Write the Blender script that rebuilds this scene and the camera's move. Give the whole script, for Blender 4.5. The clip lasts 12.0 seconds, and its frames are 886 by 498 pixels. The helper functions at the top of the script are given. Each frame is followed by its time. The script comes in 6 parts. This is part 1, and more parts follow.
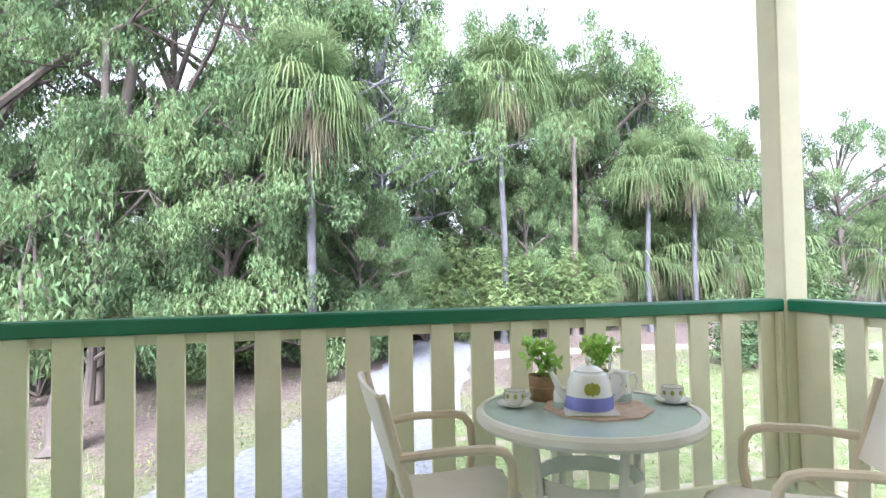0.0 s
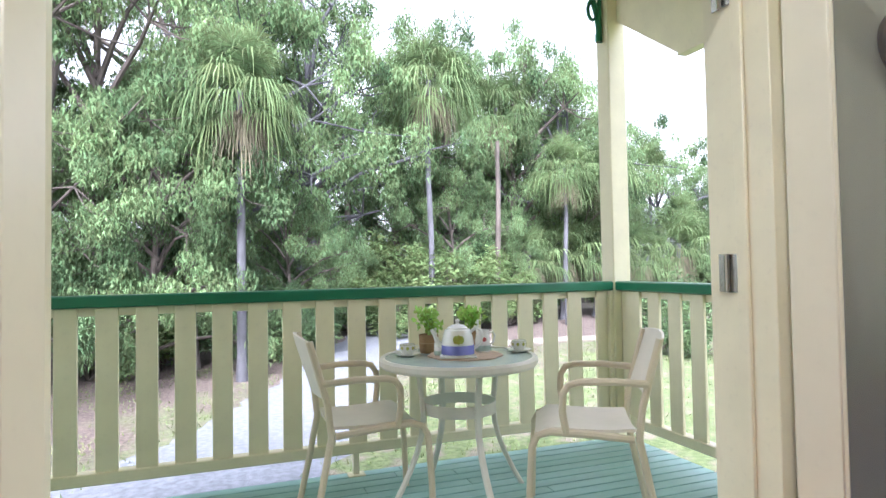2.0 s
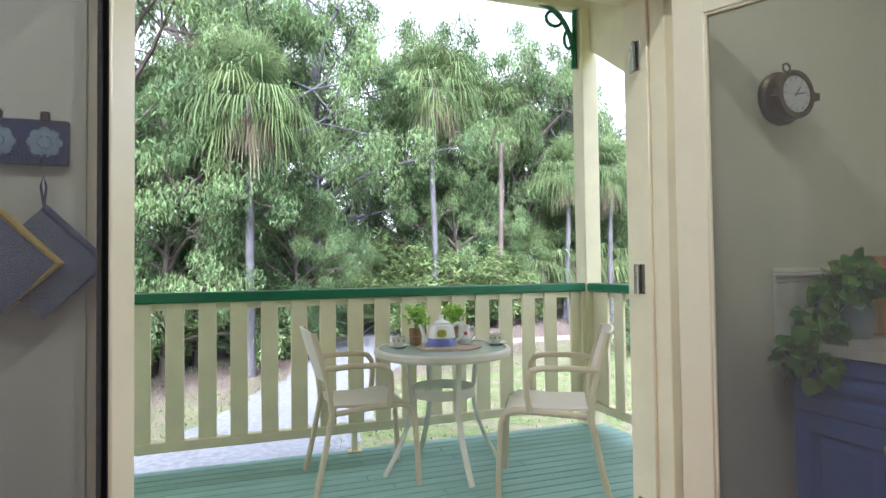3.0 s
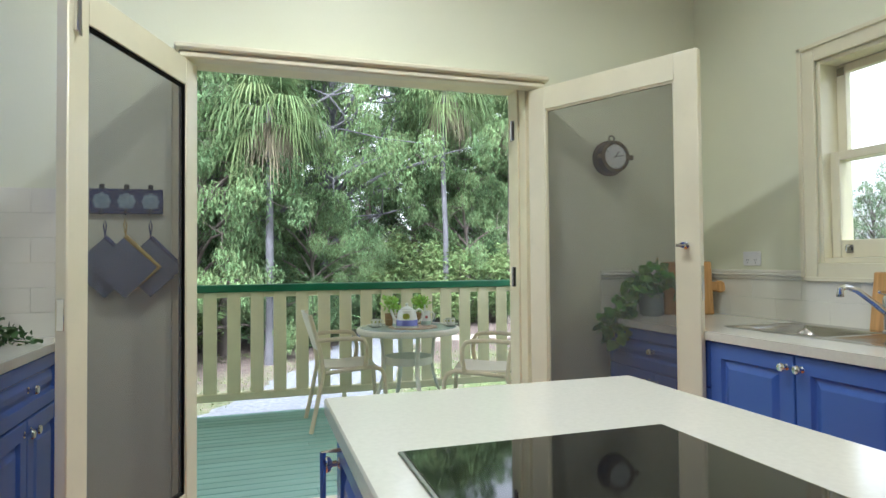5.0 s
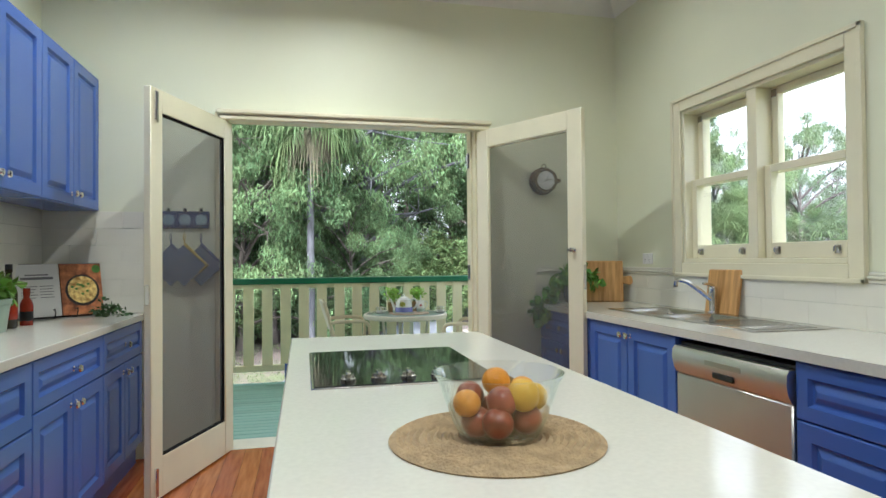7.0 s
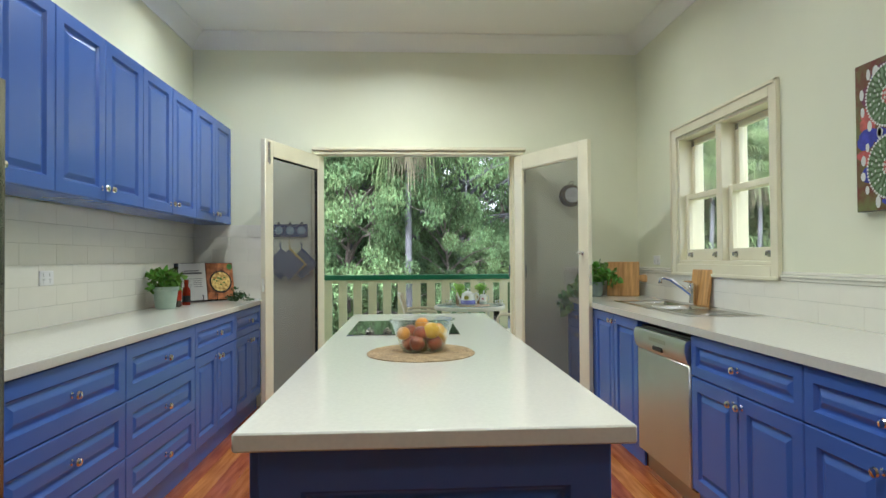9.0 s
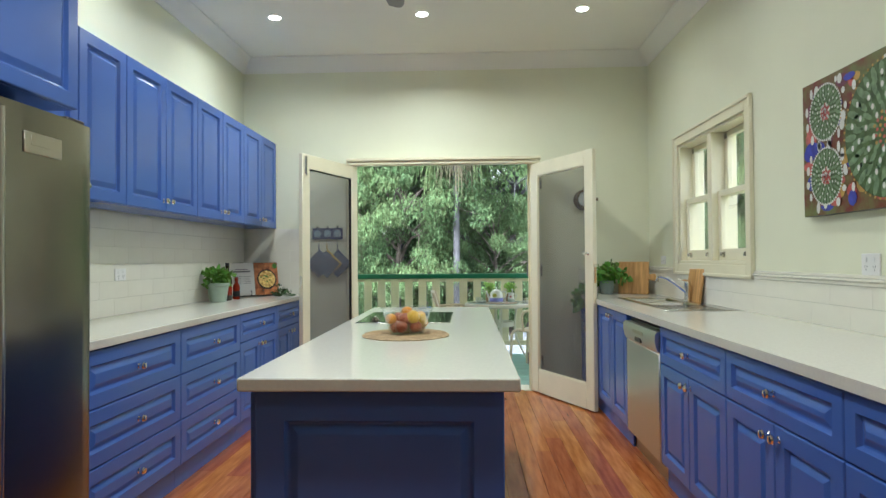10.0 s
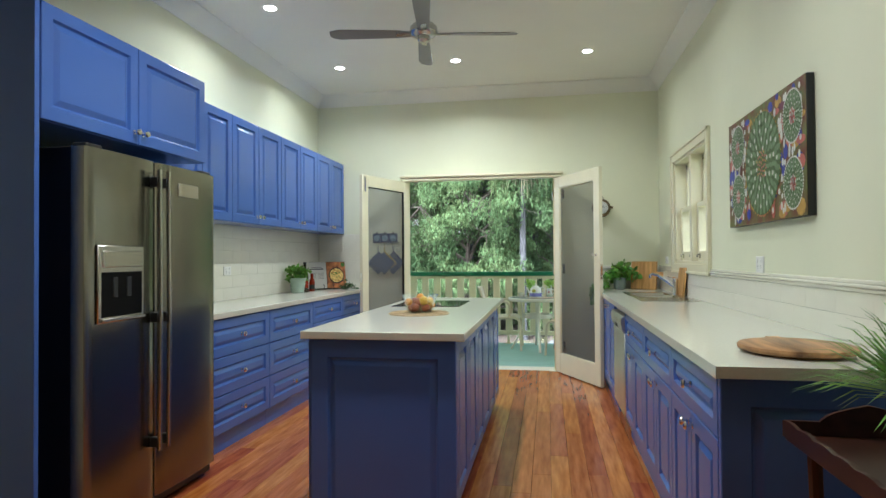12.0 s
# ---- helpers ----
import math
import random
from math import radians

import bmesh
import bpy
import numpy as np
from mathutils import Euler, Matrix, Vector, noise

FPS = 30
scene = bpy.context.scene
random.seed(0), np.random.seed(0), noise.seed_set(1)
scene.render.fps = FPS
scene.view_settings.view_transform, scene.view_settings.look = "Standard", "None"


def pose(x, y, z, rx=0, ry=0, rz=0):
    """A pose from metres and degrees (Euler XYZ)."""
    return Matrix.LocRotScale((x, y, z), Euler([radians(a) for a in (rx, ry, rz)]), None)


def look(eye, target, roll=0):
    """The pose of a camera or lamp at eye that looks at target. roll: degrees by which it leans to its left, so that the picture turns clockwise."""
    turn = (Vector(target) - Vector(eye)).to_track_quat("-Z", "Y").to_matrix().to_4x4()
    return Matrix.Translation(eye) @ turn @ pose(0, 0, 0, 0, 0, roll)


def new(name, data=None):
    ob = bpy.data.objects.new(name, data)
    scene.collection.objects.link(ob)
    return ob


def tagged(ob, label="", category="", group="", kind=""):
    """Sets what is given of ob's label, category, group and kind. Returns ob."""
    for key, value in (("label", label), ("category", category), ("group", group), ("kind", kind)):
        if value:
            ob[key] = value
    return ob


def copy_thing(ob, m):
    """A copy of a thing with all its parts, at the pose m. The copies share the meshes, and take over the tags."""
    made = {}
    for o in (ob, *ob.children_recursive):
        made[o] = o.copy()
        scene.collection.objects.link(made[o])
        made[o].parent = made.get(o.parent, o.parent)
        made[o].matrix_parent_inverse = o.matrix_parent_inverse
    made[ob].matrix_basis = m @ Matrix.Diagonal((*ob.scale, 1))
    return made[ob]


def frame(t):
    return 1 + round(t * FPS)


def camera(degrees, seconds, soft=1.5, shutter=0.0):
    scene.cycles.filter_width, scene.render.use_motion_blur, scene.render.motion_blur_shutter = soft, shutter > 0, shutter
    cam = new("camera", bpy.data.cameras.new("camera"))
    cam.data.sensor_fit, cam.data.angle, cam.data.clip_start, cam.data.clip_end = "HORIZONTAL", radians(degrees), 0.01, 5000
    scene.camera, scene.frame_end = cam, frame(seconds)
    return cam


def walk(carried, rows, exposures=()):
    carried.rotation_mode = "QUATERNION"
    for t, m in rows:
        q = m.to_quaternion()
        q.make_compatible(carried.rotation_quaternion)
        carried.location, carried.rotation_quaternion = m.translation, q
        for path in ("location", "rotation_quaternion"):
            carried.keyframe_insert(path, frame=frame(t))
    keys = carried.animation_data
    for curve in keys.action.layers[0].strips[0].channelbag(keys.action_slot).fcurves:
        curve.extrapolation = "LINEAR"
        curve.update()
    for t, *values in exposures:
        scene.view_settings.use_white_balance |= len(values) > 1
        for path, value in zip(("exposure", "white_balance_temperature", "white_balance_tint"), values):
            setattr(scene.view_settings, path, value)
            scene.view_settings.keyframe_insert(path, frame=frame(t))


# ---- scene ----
cam = camera(73.2, 12.0)
PATH = [
    (0, (0.277, 0.238, 1.228), (0.74, 2.183, 1.298), -0.9),
    (0.5, (0.237, 0.012, 1.210), (0.839, 1.919, 1.278), -0.9),
    (1, (0.224, -0.204, 1.186), (0.894, 1.680, 1.251), -0.95),
    (1.5, (0.2, -0.422, 1.174), (0.887, 1.456, 1.239), -1.0),
    (2, (0.162, -0.655, 1.171), (0.846, 1.224, 1.232), -0.95),
    (2.5, (0.122, -0.897, 1.182), (0.796, 0.985, 1.244), -0.8),
    (3, (0.108, -1.157, 1.196), (0.772, 0.729, 1.254), -0.75),
    (5, (0.126, -2.421, 1.223), (0.727, -0.514, 1.269), -0.5),
    (5.5, (0.142, -2.727, 1.228), (0.716, -0.811, 1.266), -0.55),
    (6, (0.198, -2.989, 1.24), (0.735, -1.063, 1.276), -0.55),
    (6.5, (0.27, -3.298, 1.24), (0.769, -1.362, 1.277), -0.55),
    (7, (0.325, -3.592, 1.242), (0.78, -1.645, 1.275), -0.5),
    (9, (0.623, -4.701, 1.256), (0.731, -2.704, 1.288), -0.4),
    (9.5, (0.79, -4.933, 1.254), (0.796, -2.933, 1.288), -0.4),
    (10, (0.929, -5.19, 1.253), (0.848, -3.192, 1.287), -0.4),
    (10.5, (1.066, -5.459, 1.243), (0.901, -3.467, 1.277), -0.3),
    (11, (1.218, -5.693, 1.274), (0.98, -3.707, 1.305), -0.3),
    (11.5, (1.378, -5.952, 1.272), (1.076, -3.975, 1.302), -0.35),
    (12, (1.453, -6.24, 1.266), (1.108, -4.27, 1.297), -0.4),
]
EXPOSURES = [(0, 2.36, 5650, 19), (2.0, 2.33, 5650, 19), (3.0, 2.18, 5680, 16), (5.0, 2.12, 5700, 9), (7.0, 2.13, 5730, 8), (9.5, 2.22, 5720, 6), (12.0, 2.26, 5680, 4)]
walk(cam, [(t, look(eye, target, roll)) for t, eye, target, roll in PATH], EXPOSURES)

# ---- world, sun and lamps ----
SUN_EL, SUN_AZ = 37.0, 203.0
world = bpy.data.worlds.new("evening_sky")
scene.world = world
world.use_nodes = True
wn, wl = world.node_tree.nodes, world.node_tree.links
sky = wn.new("ShaderNodeTexSky")
sky.sky_type, sky.sun_disc = "NISHITA", False
sky.sun_elevation, sky.sun_rotation = radians(SUN_EL), radians(SUN_AZ)
sky.dust_density, sky.air_density = 4.0, 1.0
pale = wn.new("ShaderNodeHueSaturation")
pale.inputs["Saturation"].default_value = 0.12
wl.new(sky.outputs[0], pale.inputs["Color"])
wl.new(pale.outputs[0], wn["Background"].inputs["Color"])
wn["Background"].inputs["Strength"].default_value = 0.15

sun_data = bpy.data.lights.new("sun", "SUN")
sun_data.energy, sun_data.angle, sun_data.color = 2.3, radians(25), (1, 0.97, 0.9)
sun = new("sun", sun_data)
sun.matrix_world = look((20 * math.sin(radians(SUN_AZ)), 20 * math.cos(radians(SUN_AZ)), 20 * math.tan(radians(SUN_EL))), (0, 0, 0))

# ---- geometry helpers ----


class G:
    """Collects vertices and faces for one mesh."""

    def __init__(self):
        self.v, self.f = [], []

    def add(self, verts, faces):
        n = len(self.v)
        self.v += [tuple(p) for p in verts]
        self.f += [tuple(i + n for i in f) for f in faces]
        return self

    def box(self, x0, y0, z0, x1, y1, z1, b=0.003):
        lo, hi = (min(x0, x1), min(y0, y1), min(z0, z1)), (max(x0, x1), max(y0, y1), max(z0, z1))
        b = min(b, *[(hi[i] - lo[i]) * 0.3 for i in range(3)])
        if b <= 0.0002:
            vs = [(x, y, z) for x in (lo[0], hi[0]) for y in (lo[1], hi[1]) for z in (lo[2], hi[2])]
            return self.add(vs, [(0, 1, 3, 2), (4, 6, 7, 5), (0, 4, 5, 1), (2, 3, 7, 6), (0, 2, 6, 4), (1, 5, 7, 3)])
        vs, idx = [], {}
        for sx in (0, 1):
            for sy in (0, 1):
                for sz in (0, 1):
                    s = (sx, sy, sz)
                    for a in range(3):
                        p = []
                        for i in range(3):
                            e = hi[i] if s[i] else lo[i]
                            p.append(e if i == a else e + (-b if s[i] else b))
                        idx[s, a] = len(vs)
                        vs.append(p)
        fs = []
        for a in range(3):
            o = [i for i in range(3) if i != a]
            for side in (0, 1):
                q = []
                for u, w in ((0, 0), (1, 0), (1, 1), (0, 1)):
                    s = [0, 0, 0]
                    s[a], s[o[0]], s[o[1]] = side, u, w
                    q.append(idx[tuple(s), a])
                fs.append(q)
            for u in (0, 1):
                for w in (0, 1):
                    s0, s1 = [0, 0, 0], [0, 0, 0]
                    s0[a], s1[a] = 0, 1
                    s0[o[0]] = s1[o[0]] = u
                    s0[o[1]] = s1[o[1]] = w
                    s0, s1 = tuple(s0), tuple(s1)
                    fs.append((idx[s0, o[0]], idx[s1, o[0]], idx[s1, o[1]], idx[s0, o[1]]))
        for sx in (0, 1):
            for sy in (0, 1):
                for sz in (0, 1):
                    fs.append([idx[(sx, sy, sz), a] for a in range(3)])
        return self.add(vs, fs)

    def lathe(self, prof, c=(0, 0, 0), axis="z", n=20, sx=1.0, sy=1.0, closed=False):
        """Turns a profile of (radius, height) round an axis."""
        vs, fs = [], []
        for r, h in prof:
            for i in range(n):
                a = 2 * math.pi * i / n
                p = (r * math.cos(a) * sx, r * math.sin(a) * sy, h)
                if axis == "y":
                    p = (p[0], p[2], p[1])
                elif axis == "x":
                    p = (p[2], p[0], p[1])
                vs.append((p[0] + c[0], p[1] + c[1], p[2] + c[2]))
        for k in range(len(prof) - 1):
            for i in range(n):
                j = (i + 1) % n
                fs.append((k * n + i, k * n + j, (k + 1) * n + j, (k + 1) * n + i))
        if closed:
            return self.add(vs, fs)
        if prof[0][0] > 1e-5:
            fs.append(tuple(range(n)))
        if prof[-1][0] > 1e-5:
            fs.append(tuple(range((len(prof) - 1) * n, len(prof) * n)))
        return self.add(vs, fs)

    def tube(self, pts, r, n=8, flat=1.0):
        """Sweeps a round section along points; r is one radius or one for each point."""
        pts = [Vector(p) for p in pts]
        rs = r if isinstance(r, (list, tuple)) else [r] * len(pts)
        up = None
        vs, fs = [], []
        for k, p in enumerate(pts):
            d = (pts[min(k + 1, len(pts) - 1)] - pts[max(k - 1, 0)]).normalized()
            if up is None:
                up = Vector((0, 0, 1)) if abs(d.z) < 0.9 else Vector((1, 0, 0))
            side = d.cross(up).normalized()
            up = side.cross(d).normalized()
            for i in range(n):
                a = 2 * math.pi * i / n
                vs.append(p + side * math.cos(a) * rs[k] + up * math.sin(a) * rs[k] * flat)
        for k in range(len(pts) - 1):
            for i in range(n):
                j = (i + 1) % n
                fs.append((k * n + i, k * n + j, (k + 1) * n + j, (k + 1) * n + i))
        fs += [tuple(range(n)), tuple(range((len(pts) - 1) * n, len(pts) * n))]
        return self.add(vs, fs)

    def prism(self, poly, z0, z1):
        """A flat outline of (x, y), upright from z0 to z1."""
        n = len(poly)
        vs = [(x, y, z0) for x, y in poly] + [(x, y, z1) for x, y in poly]
        return self.add(vs, [tuple(range(n)), tuple(range(n, 2 * n))] + [(i, (i + 1) % n, n + (i + 1) % n, n + i) for i in range(n)])

    def turned(self, m):
        self.v = [tuple(m @ Vector(p)) for p in self.v]
        return self

    def rects(self, loops):
        """Nested upright rectangles (x0, x1, z0, z1, y), joined into a moulded front."""
        vs = []
        for x0, x1, z0, z1, y in loops:
            vs += [(x0, y, z0), (x1, y, z0), (x1, y, z1), (x0, y, z1)]
        fs = [(0, 1, 2, 3)]
        for k in range(len(loops) - 1):
            a = 4 * k
            fs += [(a + i, a + (i + 1) % 4, a + 4 + (i + 1) % 4, a + 4 + i) for i in range(4)]
        a = 4 * (len(loops) - 1)
        return self.add(vs, fs + [(a, a + 1, a + 2, a + 3)])


def mesh_of(name, g, material, smooth=True, clean=True):
    me = bpy.data.meshes.new(name)
    me.from_pydata(g.v, [], g.f)
    if clean:
        bm = bmesh.new()
        bm.from_mesh(me)
        bmesh.ops.recalc_face_normals(bm, faces=bm.faces)
        bm.to_mesh(me)
        bm.free()
    if smooth:
        me.polygons.foreach_set("use_smooth", [True] * len(me.polygons))
        me.set_sharp_from_angle(angle=radians(38))
    me.materials.append(material)
    return me


def part(name, g, material, parent, label="", smooth=True, clean=True):
    ob = new(name, g if isinstance(g, bpy.types.Mesh) else mesh_of(name, g, material, smooth, clean))
    ob.parent = parent
    return tagged(ob, label) if label else ob


def thing(name, label, category, m=None, group=""):
    """An Empty that carries the parts of one thing."""
    ob = new(name)
    ob.empty_display_size = 0.1
    ob.matrix_basis = m or Matrix()
    return tagged(ob, label, category, group)


def solid(name, g, material, label, category, m=None, group="", smooth=True):
    """A thing of one mesh."""
    ob = new(name, mesh_of(name, g, material, smooth))
    ob.matrix_basis = m or Matrix()
    return tagged(ob, label, category, group)


def structure(name, g, material, label="", category="", clean=True, smooth=True):
    ob = new(name, mesh_of(name, g, material, smooth, clean))
    return tagged(ob, label, category, kind="structure")


# ---- materials ----


def mat(name, col, rough=0.5, metal=0.0, var=0.1, scale=3.0, bump=0.05, bscale=80.0, spec=0.5, coat=0.0, island=0.0, random_=0.0,
        col2=None, wear=0.0, trans=0.0, rvar=0.1, stretch=(1, 1, 1)):
    m = bpy.data.materials.new(name)
    m.use_nodes = True
    n, l = m.node_tree.nodes, m.node_tree.links
    p = n["Principled BSDF"]
    co = n.new("ShaderNodeTexCoord")
    mp = n.new("ShaderNodeMapping")
    mp.inputs["Scale"].default_value = stretch
    l.new(co.outputs["Object"], mp.inputs["Vector"])
    big = n.new("ShaderNodeTexNoise")
    big.inputs["Scale"].default_value, big.inputs["Detail"].default_value = scale, 6
    l.new(mp.outputs[0], big.inputs["Vector"])
    mix = n.new("ShaderNodeMix")
    mix.data_type = "RGBA"
    lo = [c * (1 - var) for c in col]
    hi = [min(1, c * (1 + var)) for c in (col2 or col)]
    mix.inputs[6].default_value, mix.inputs[7].default_value = (*lo, 1), (*hi, 1)
    ramp = n.new("ShaderNodeMapRange")
    ramp.inputs["From Min"].default_value, ramp.inputs["From Max"].default_value = 0.32, 0.68
    l.new(big.outputs["Fac"], ramp.inputs["Value"])
    l.new(ramp.outputs[0], mix.inputs[0])
    out = mix.outputs[2]
    if island or random_:
        src = n.new("ShaderNodeNewGeometry").outputs["Random Per Island"] if island else n.new("ShaderNodeObjectInfo").outputs["Random"]
        k = island or random_
        hsv = n.new("ShaderNodeHueSaturation")
        mr = n.new("ShaderNodeMapRange")
        mr.inputs["To Min"].default_value, mr.inputs["To Max"].default_value = 1 - k, 1 + k
        l.new(src, mr.inputs["Value"])
        l.new(mr.outputs[0], hsv.inputs["Value"])
        mh = n.new("ShaderNodeMapRange")
        mh.inputs["To Min"].default_value, mh.inputs["To Max"].default_value = 0.5 - k * 0.06, 0.5 + k * 0.06
        l.new(src, mh.inputs["Value"])
        l.new(mh.outputs[0], hsv.inputs["Hue"])
        l.new(out, hsv.inputs["Color"])
        out = hsv.outputs[0]
    if wear:
        fine = n.new("ShaderNodeTexNoise")
        fine.inputs["Scale"].default_value, fine.inputs["Detail"].default_value = scale * 9, 8
        l.new(mp.outputs[0], fine.inputs["Vector"])
        wr = n.new("ShaderNodeMapRange")
        wr.inputs["From Min"].default_value, wr.inputs["From Max"].default_value = 0.58, 0.75
        wr.inputs["To Max"].default_value = wear
        l.new(fine.outputs["Fac"], wr.inputs["Value"])
        wm = n.new("ShaderNodeMix")
        wm.data_type = "RGBA"
        wm.inputs[7].default_value = (*[c * 0.55 for c in col], 1)
        l.new(wr.outputs[0], wm.inputs[0])
        l.new(out, wm.inputs[6])
        out = wm.outputs[2]
    l.new(out, p.inputs["Base Color"])
    p.inputs["Metallic"].default_value = metal
    p.inputs["Specular IOR Level"].default_value = spec
    p.inputs["Coat Weight"].default_value = coat
    rr = n.new("ShaderNodeMapRange")
    rr.inputs["To Min"].default_value, rr.inputs["To Max"].default_value = max(0.02, rough * (1 - rvar)), min(1, rough * (1 + rvar))
    l.new(big.outputs["Fac"], rr.inputs["Value"])
    l.new(rr.outputs[0], p.inputs["Roughness"])
    if bump:
        bn = n.new("ShaderNodeTexNoise")
        bn.inputs["Scale"].default_value, bn.inputs["Detail"].default_value = bscale, 4
        l.new(mp.outputs[0], bn.inputs["Vector"])
        bp = n.new("ShaderNodeBump")
        bp.inputs["Strength"].default_value, bp.inputs["Distance"].default_value = bump, 0.01
        l.new(bn.outputs["Fac"], bp.inputs["Height"])
        l.new(bp.outputs[0], p.inputs["Normal"])
    if trans:
        tr = n.new("ShaderNodeBsdfTranslucent")
        l.new(out, tr.inputs["Color"])
        ms = n.new("ShaderNodeMixShader")
        ms.inputs[0].default_value = trans
        l.new(p.outputs[0], ms.inputs[1])
        l.new(tr.outputs[0], ms.inputs[2])
        l.new(ms.outputs[0], n["Material Output"].inputs["Surface"])
    return m


def see_through(name, col, share, rough=0.5, gloss=False, rim=0.7):
    """Glass or mesh that lets light straight through, with some gloss or some thread."""
    m = bpy.data.materials.new(name)
    m.use_nodes = True
    n, l = m.node_tree.nodes, m.node_tree.links
    n.remove(n["Principled BSDF"])
    t = n.new("ShaderNodeBsdfTransparent")
    s = n.new("ShaderNodeBsdfGlossy" if gloss else "ShaderNodeBsdfDiffuse")
    s.inputs["Color"].default_value = (*col, 1)
    s.inputs["Roughness"].default_value = rough
    ms = n.new("ShaderNodeMixShader")
    ms.inputs[0].default_value = share
    if gloss:
        fr = n.new("ShaderNodeLayerWeight")
        pw = n.new("ShaderNodeMath")
        pw.operation, pw.inputs[1].default_value = "POWER", 4.0
        l.new(fr.outputs["Facing"], pw.inputs[0])
        sc = n.new("ShaderNodeMath")
        sc.operation, sc.inputs[1].default_value, sc.inputs[2].default_value = "MULTIPLY_ADD", rim, share
        l.new(pw.outputs[0], sc.inputs[0])
        l.new(sc.outputs[0], ms.inputs[0])
    l.new(t.outputs[0], ms.inputs[1])
    l.new(s.outputs[0], ms.inputs[2])
    l.new(ms.outputs[0], n["Material Output"].inputs["Surface"])
    return m


def glow(name, col, strength):
    m = bpy.data.materials.new(name)
    m.use_nodes = True
    p = m.node_tree.nodes["Principled BSDF"]
    p.inputs["Emission Color"].default_value, p.inputs["Emission Strength"].default_value = (*col, 1), strength
    return m


WALL = mat("cream_wall_paint", (0.79, 0.80, 0.615), 0.55, var=0.03, scale=1.5, bump=0.03, bscale=120)
CEIL = mat("white_ceiling_paint", (0.85, 0.85, 0.78), 0.7, var=0.02, scale=1.2, bump=0.02)
TRIM = mat("cream_gloss_trim", (0.80, 0.757, 0.56), 0.3, var=0.04, scale=4, bump=0.02, bscale=40, wear=0.06)
OUTTRIM = mat("cream_outdoor_paint", (0.84, 0.775, 0.545), 0.4, var=0.05, scale=5, bump=0.04, bscale=60, wear=0.12)
BLUE = mat("blue_cabinet_paint", (0.072, 0.155, 0.50), 0.24, var=0.02, scale=3, bump=0.0, rvar=0.02)
STONE = mat("pale_stone_top", (0.70, 0.69, 0.61), 0.13, var=0.03, scale=90, bump=0.0, spec=0.55)
TILE = mat("cream_glazed_tile", (0.82, 0.80, 0.70), 0.12, var=0.02, scale=6, bump=0.01, bscale=12, random_=0.008)
GROUT = mat("pale_grout", (0.66, 0.64, 0.56), 0.9, var=0.05, scale=20)
BOARD = mat("polished_hardwood", (0.36, 0.092, 0.018), 0.22, var=0.16, scale=5, bump=0.012, bscale=30, random_=0.24, coat=0.0, wear=0.15,
            stretch=(7, 0.7, 7), col2=(0.45, 0.15, 0.038))
UNDER = mat("dark_subfloor", (0.03, 0.02, 0.015), 0.9)
DECK = mat("sea_green_deck_paint", (0.27, 0.45, 0.40), 0.42, var=0.1, scale=3, bump=0.06, bscale=50, random_=0.07, wear=0.25, stretch=(0.6, 4, 4))
RAILGREEN = mat("dark_green_gloss_paint", (0.02, 0.17, 0.085), 0.3, var=0.1, scale=6, bump=0.02)
STEEL = mat("brushed_stainless", (0.52, 0.49, 0.43), 0.28, metal=1.0, var=0.06, scale=2, bump=0.02, bscale=200, stretch=(1, 1, 0.04))
# STEEL with a darker base, which puts the dark room's reflection into the colour
FRIDGESTEEL = mat("stainless_darkened_as_reflection", (0.27, 0.255, 0.215), 0.24, metal=1.0, var=0.06, scale=2, bump=0.02, bscale=200, stretch=(1, 1, 0.04))
STEELDW = mat("light_brushed_stainless", (0.66, 0.65, 0.62), 0.36, metal=1.0, var=0.04, scale=2, bump=0.01, bscale=200, stretch=(1, 1, 0.04))
FANBLADE = mat("grey_metal_fan_blade", (0.24, 0.235, 0.24), 0.4, metal=0.5, var=0.06, scale=3, bump=0.01)
STEELH = mat("brushed_sink_steel", (0.5, 0.485, 0.455), 0.24, metal=1.0, var=0.05, scale=4, bump=0.01)
CHROME = mat("chrome", (0.8, 0.8, 0.8), 0.08, metal=1.0, var=0.02, bump=0)
BLACK = mat("black_plastic", (0.012, 0.012, 0.013), 0.35, var=0.1, bump=0.01)
HOB = mat("black_ceramic_glass", (0.006, 0.006, 0.007), 0.04, var=0.02, bump=0, spec=0.6)
WHITE = mat("white_plastic", (0.80, 0.80, 0.78), 0.35, var=0.02, bump=0)
GLASS = see_through("window_glass", (1, 1, 1), 0.04, 0.02, gloss=True)
SCREEN = see_through("grey_fly_mesh", (0.16, 0.16, 0.155), 0.30)
# for the door's screen bead, and as painted shade in the fridge dispenser
SEALSHADEBLACK = mat("black_seal_and_recess_shade", (0.004, 0.004, 0.004), 0.6, bump=0, spec=0.1)
RESIN = mat("beige_moulded_resin", (0.66, 0.56, 0.40), 0.42, var=0.05, scale=6, bump=0.02)
SEAT = mat("pale_resin_seat", (0.78, 0.71, 0.60), 0.45, var=0.04, scale=8, bump=0.03)
METALCREAM = mat("cream_powder_coat", (0.78, 0.74, 0.64), 0.35, var=0.05, scale=8, bump=0.02, wear=0.1)
TABLEGLASS = mat("frosted_green_table_glass", (0.50, 0.60, 0.54), 0.15, var=0.06, scale=10, bump=0.05, bscale=150, spec=0.6)
GRAVEL = mat("pale_grey_gravel", (0.19, 0.20, 0.225), 0.9, var=0.25, scale=9, bump=0.9, bscale=45, wear=0.5)
SAND = mat("sandy_track", (0.33, 0.29, 0.25), 0.95, var=0.15, scale=0.8, bump=0.4, bscale=20)
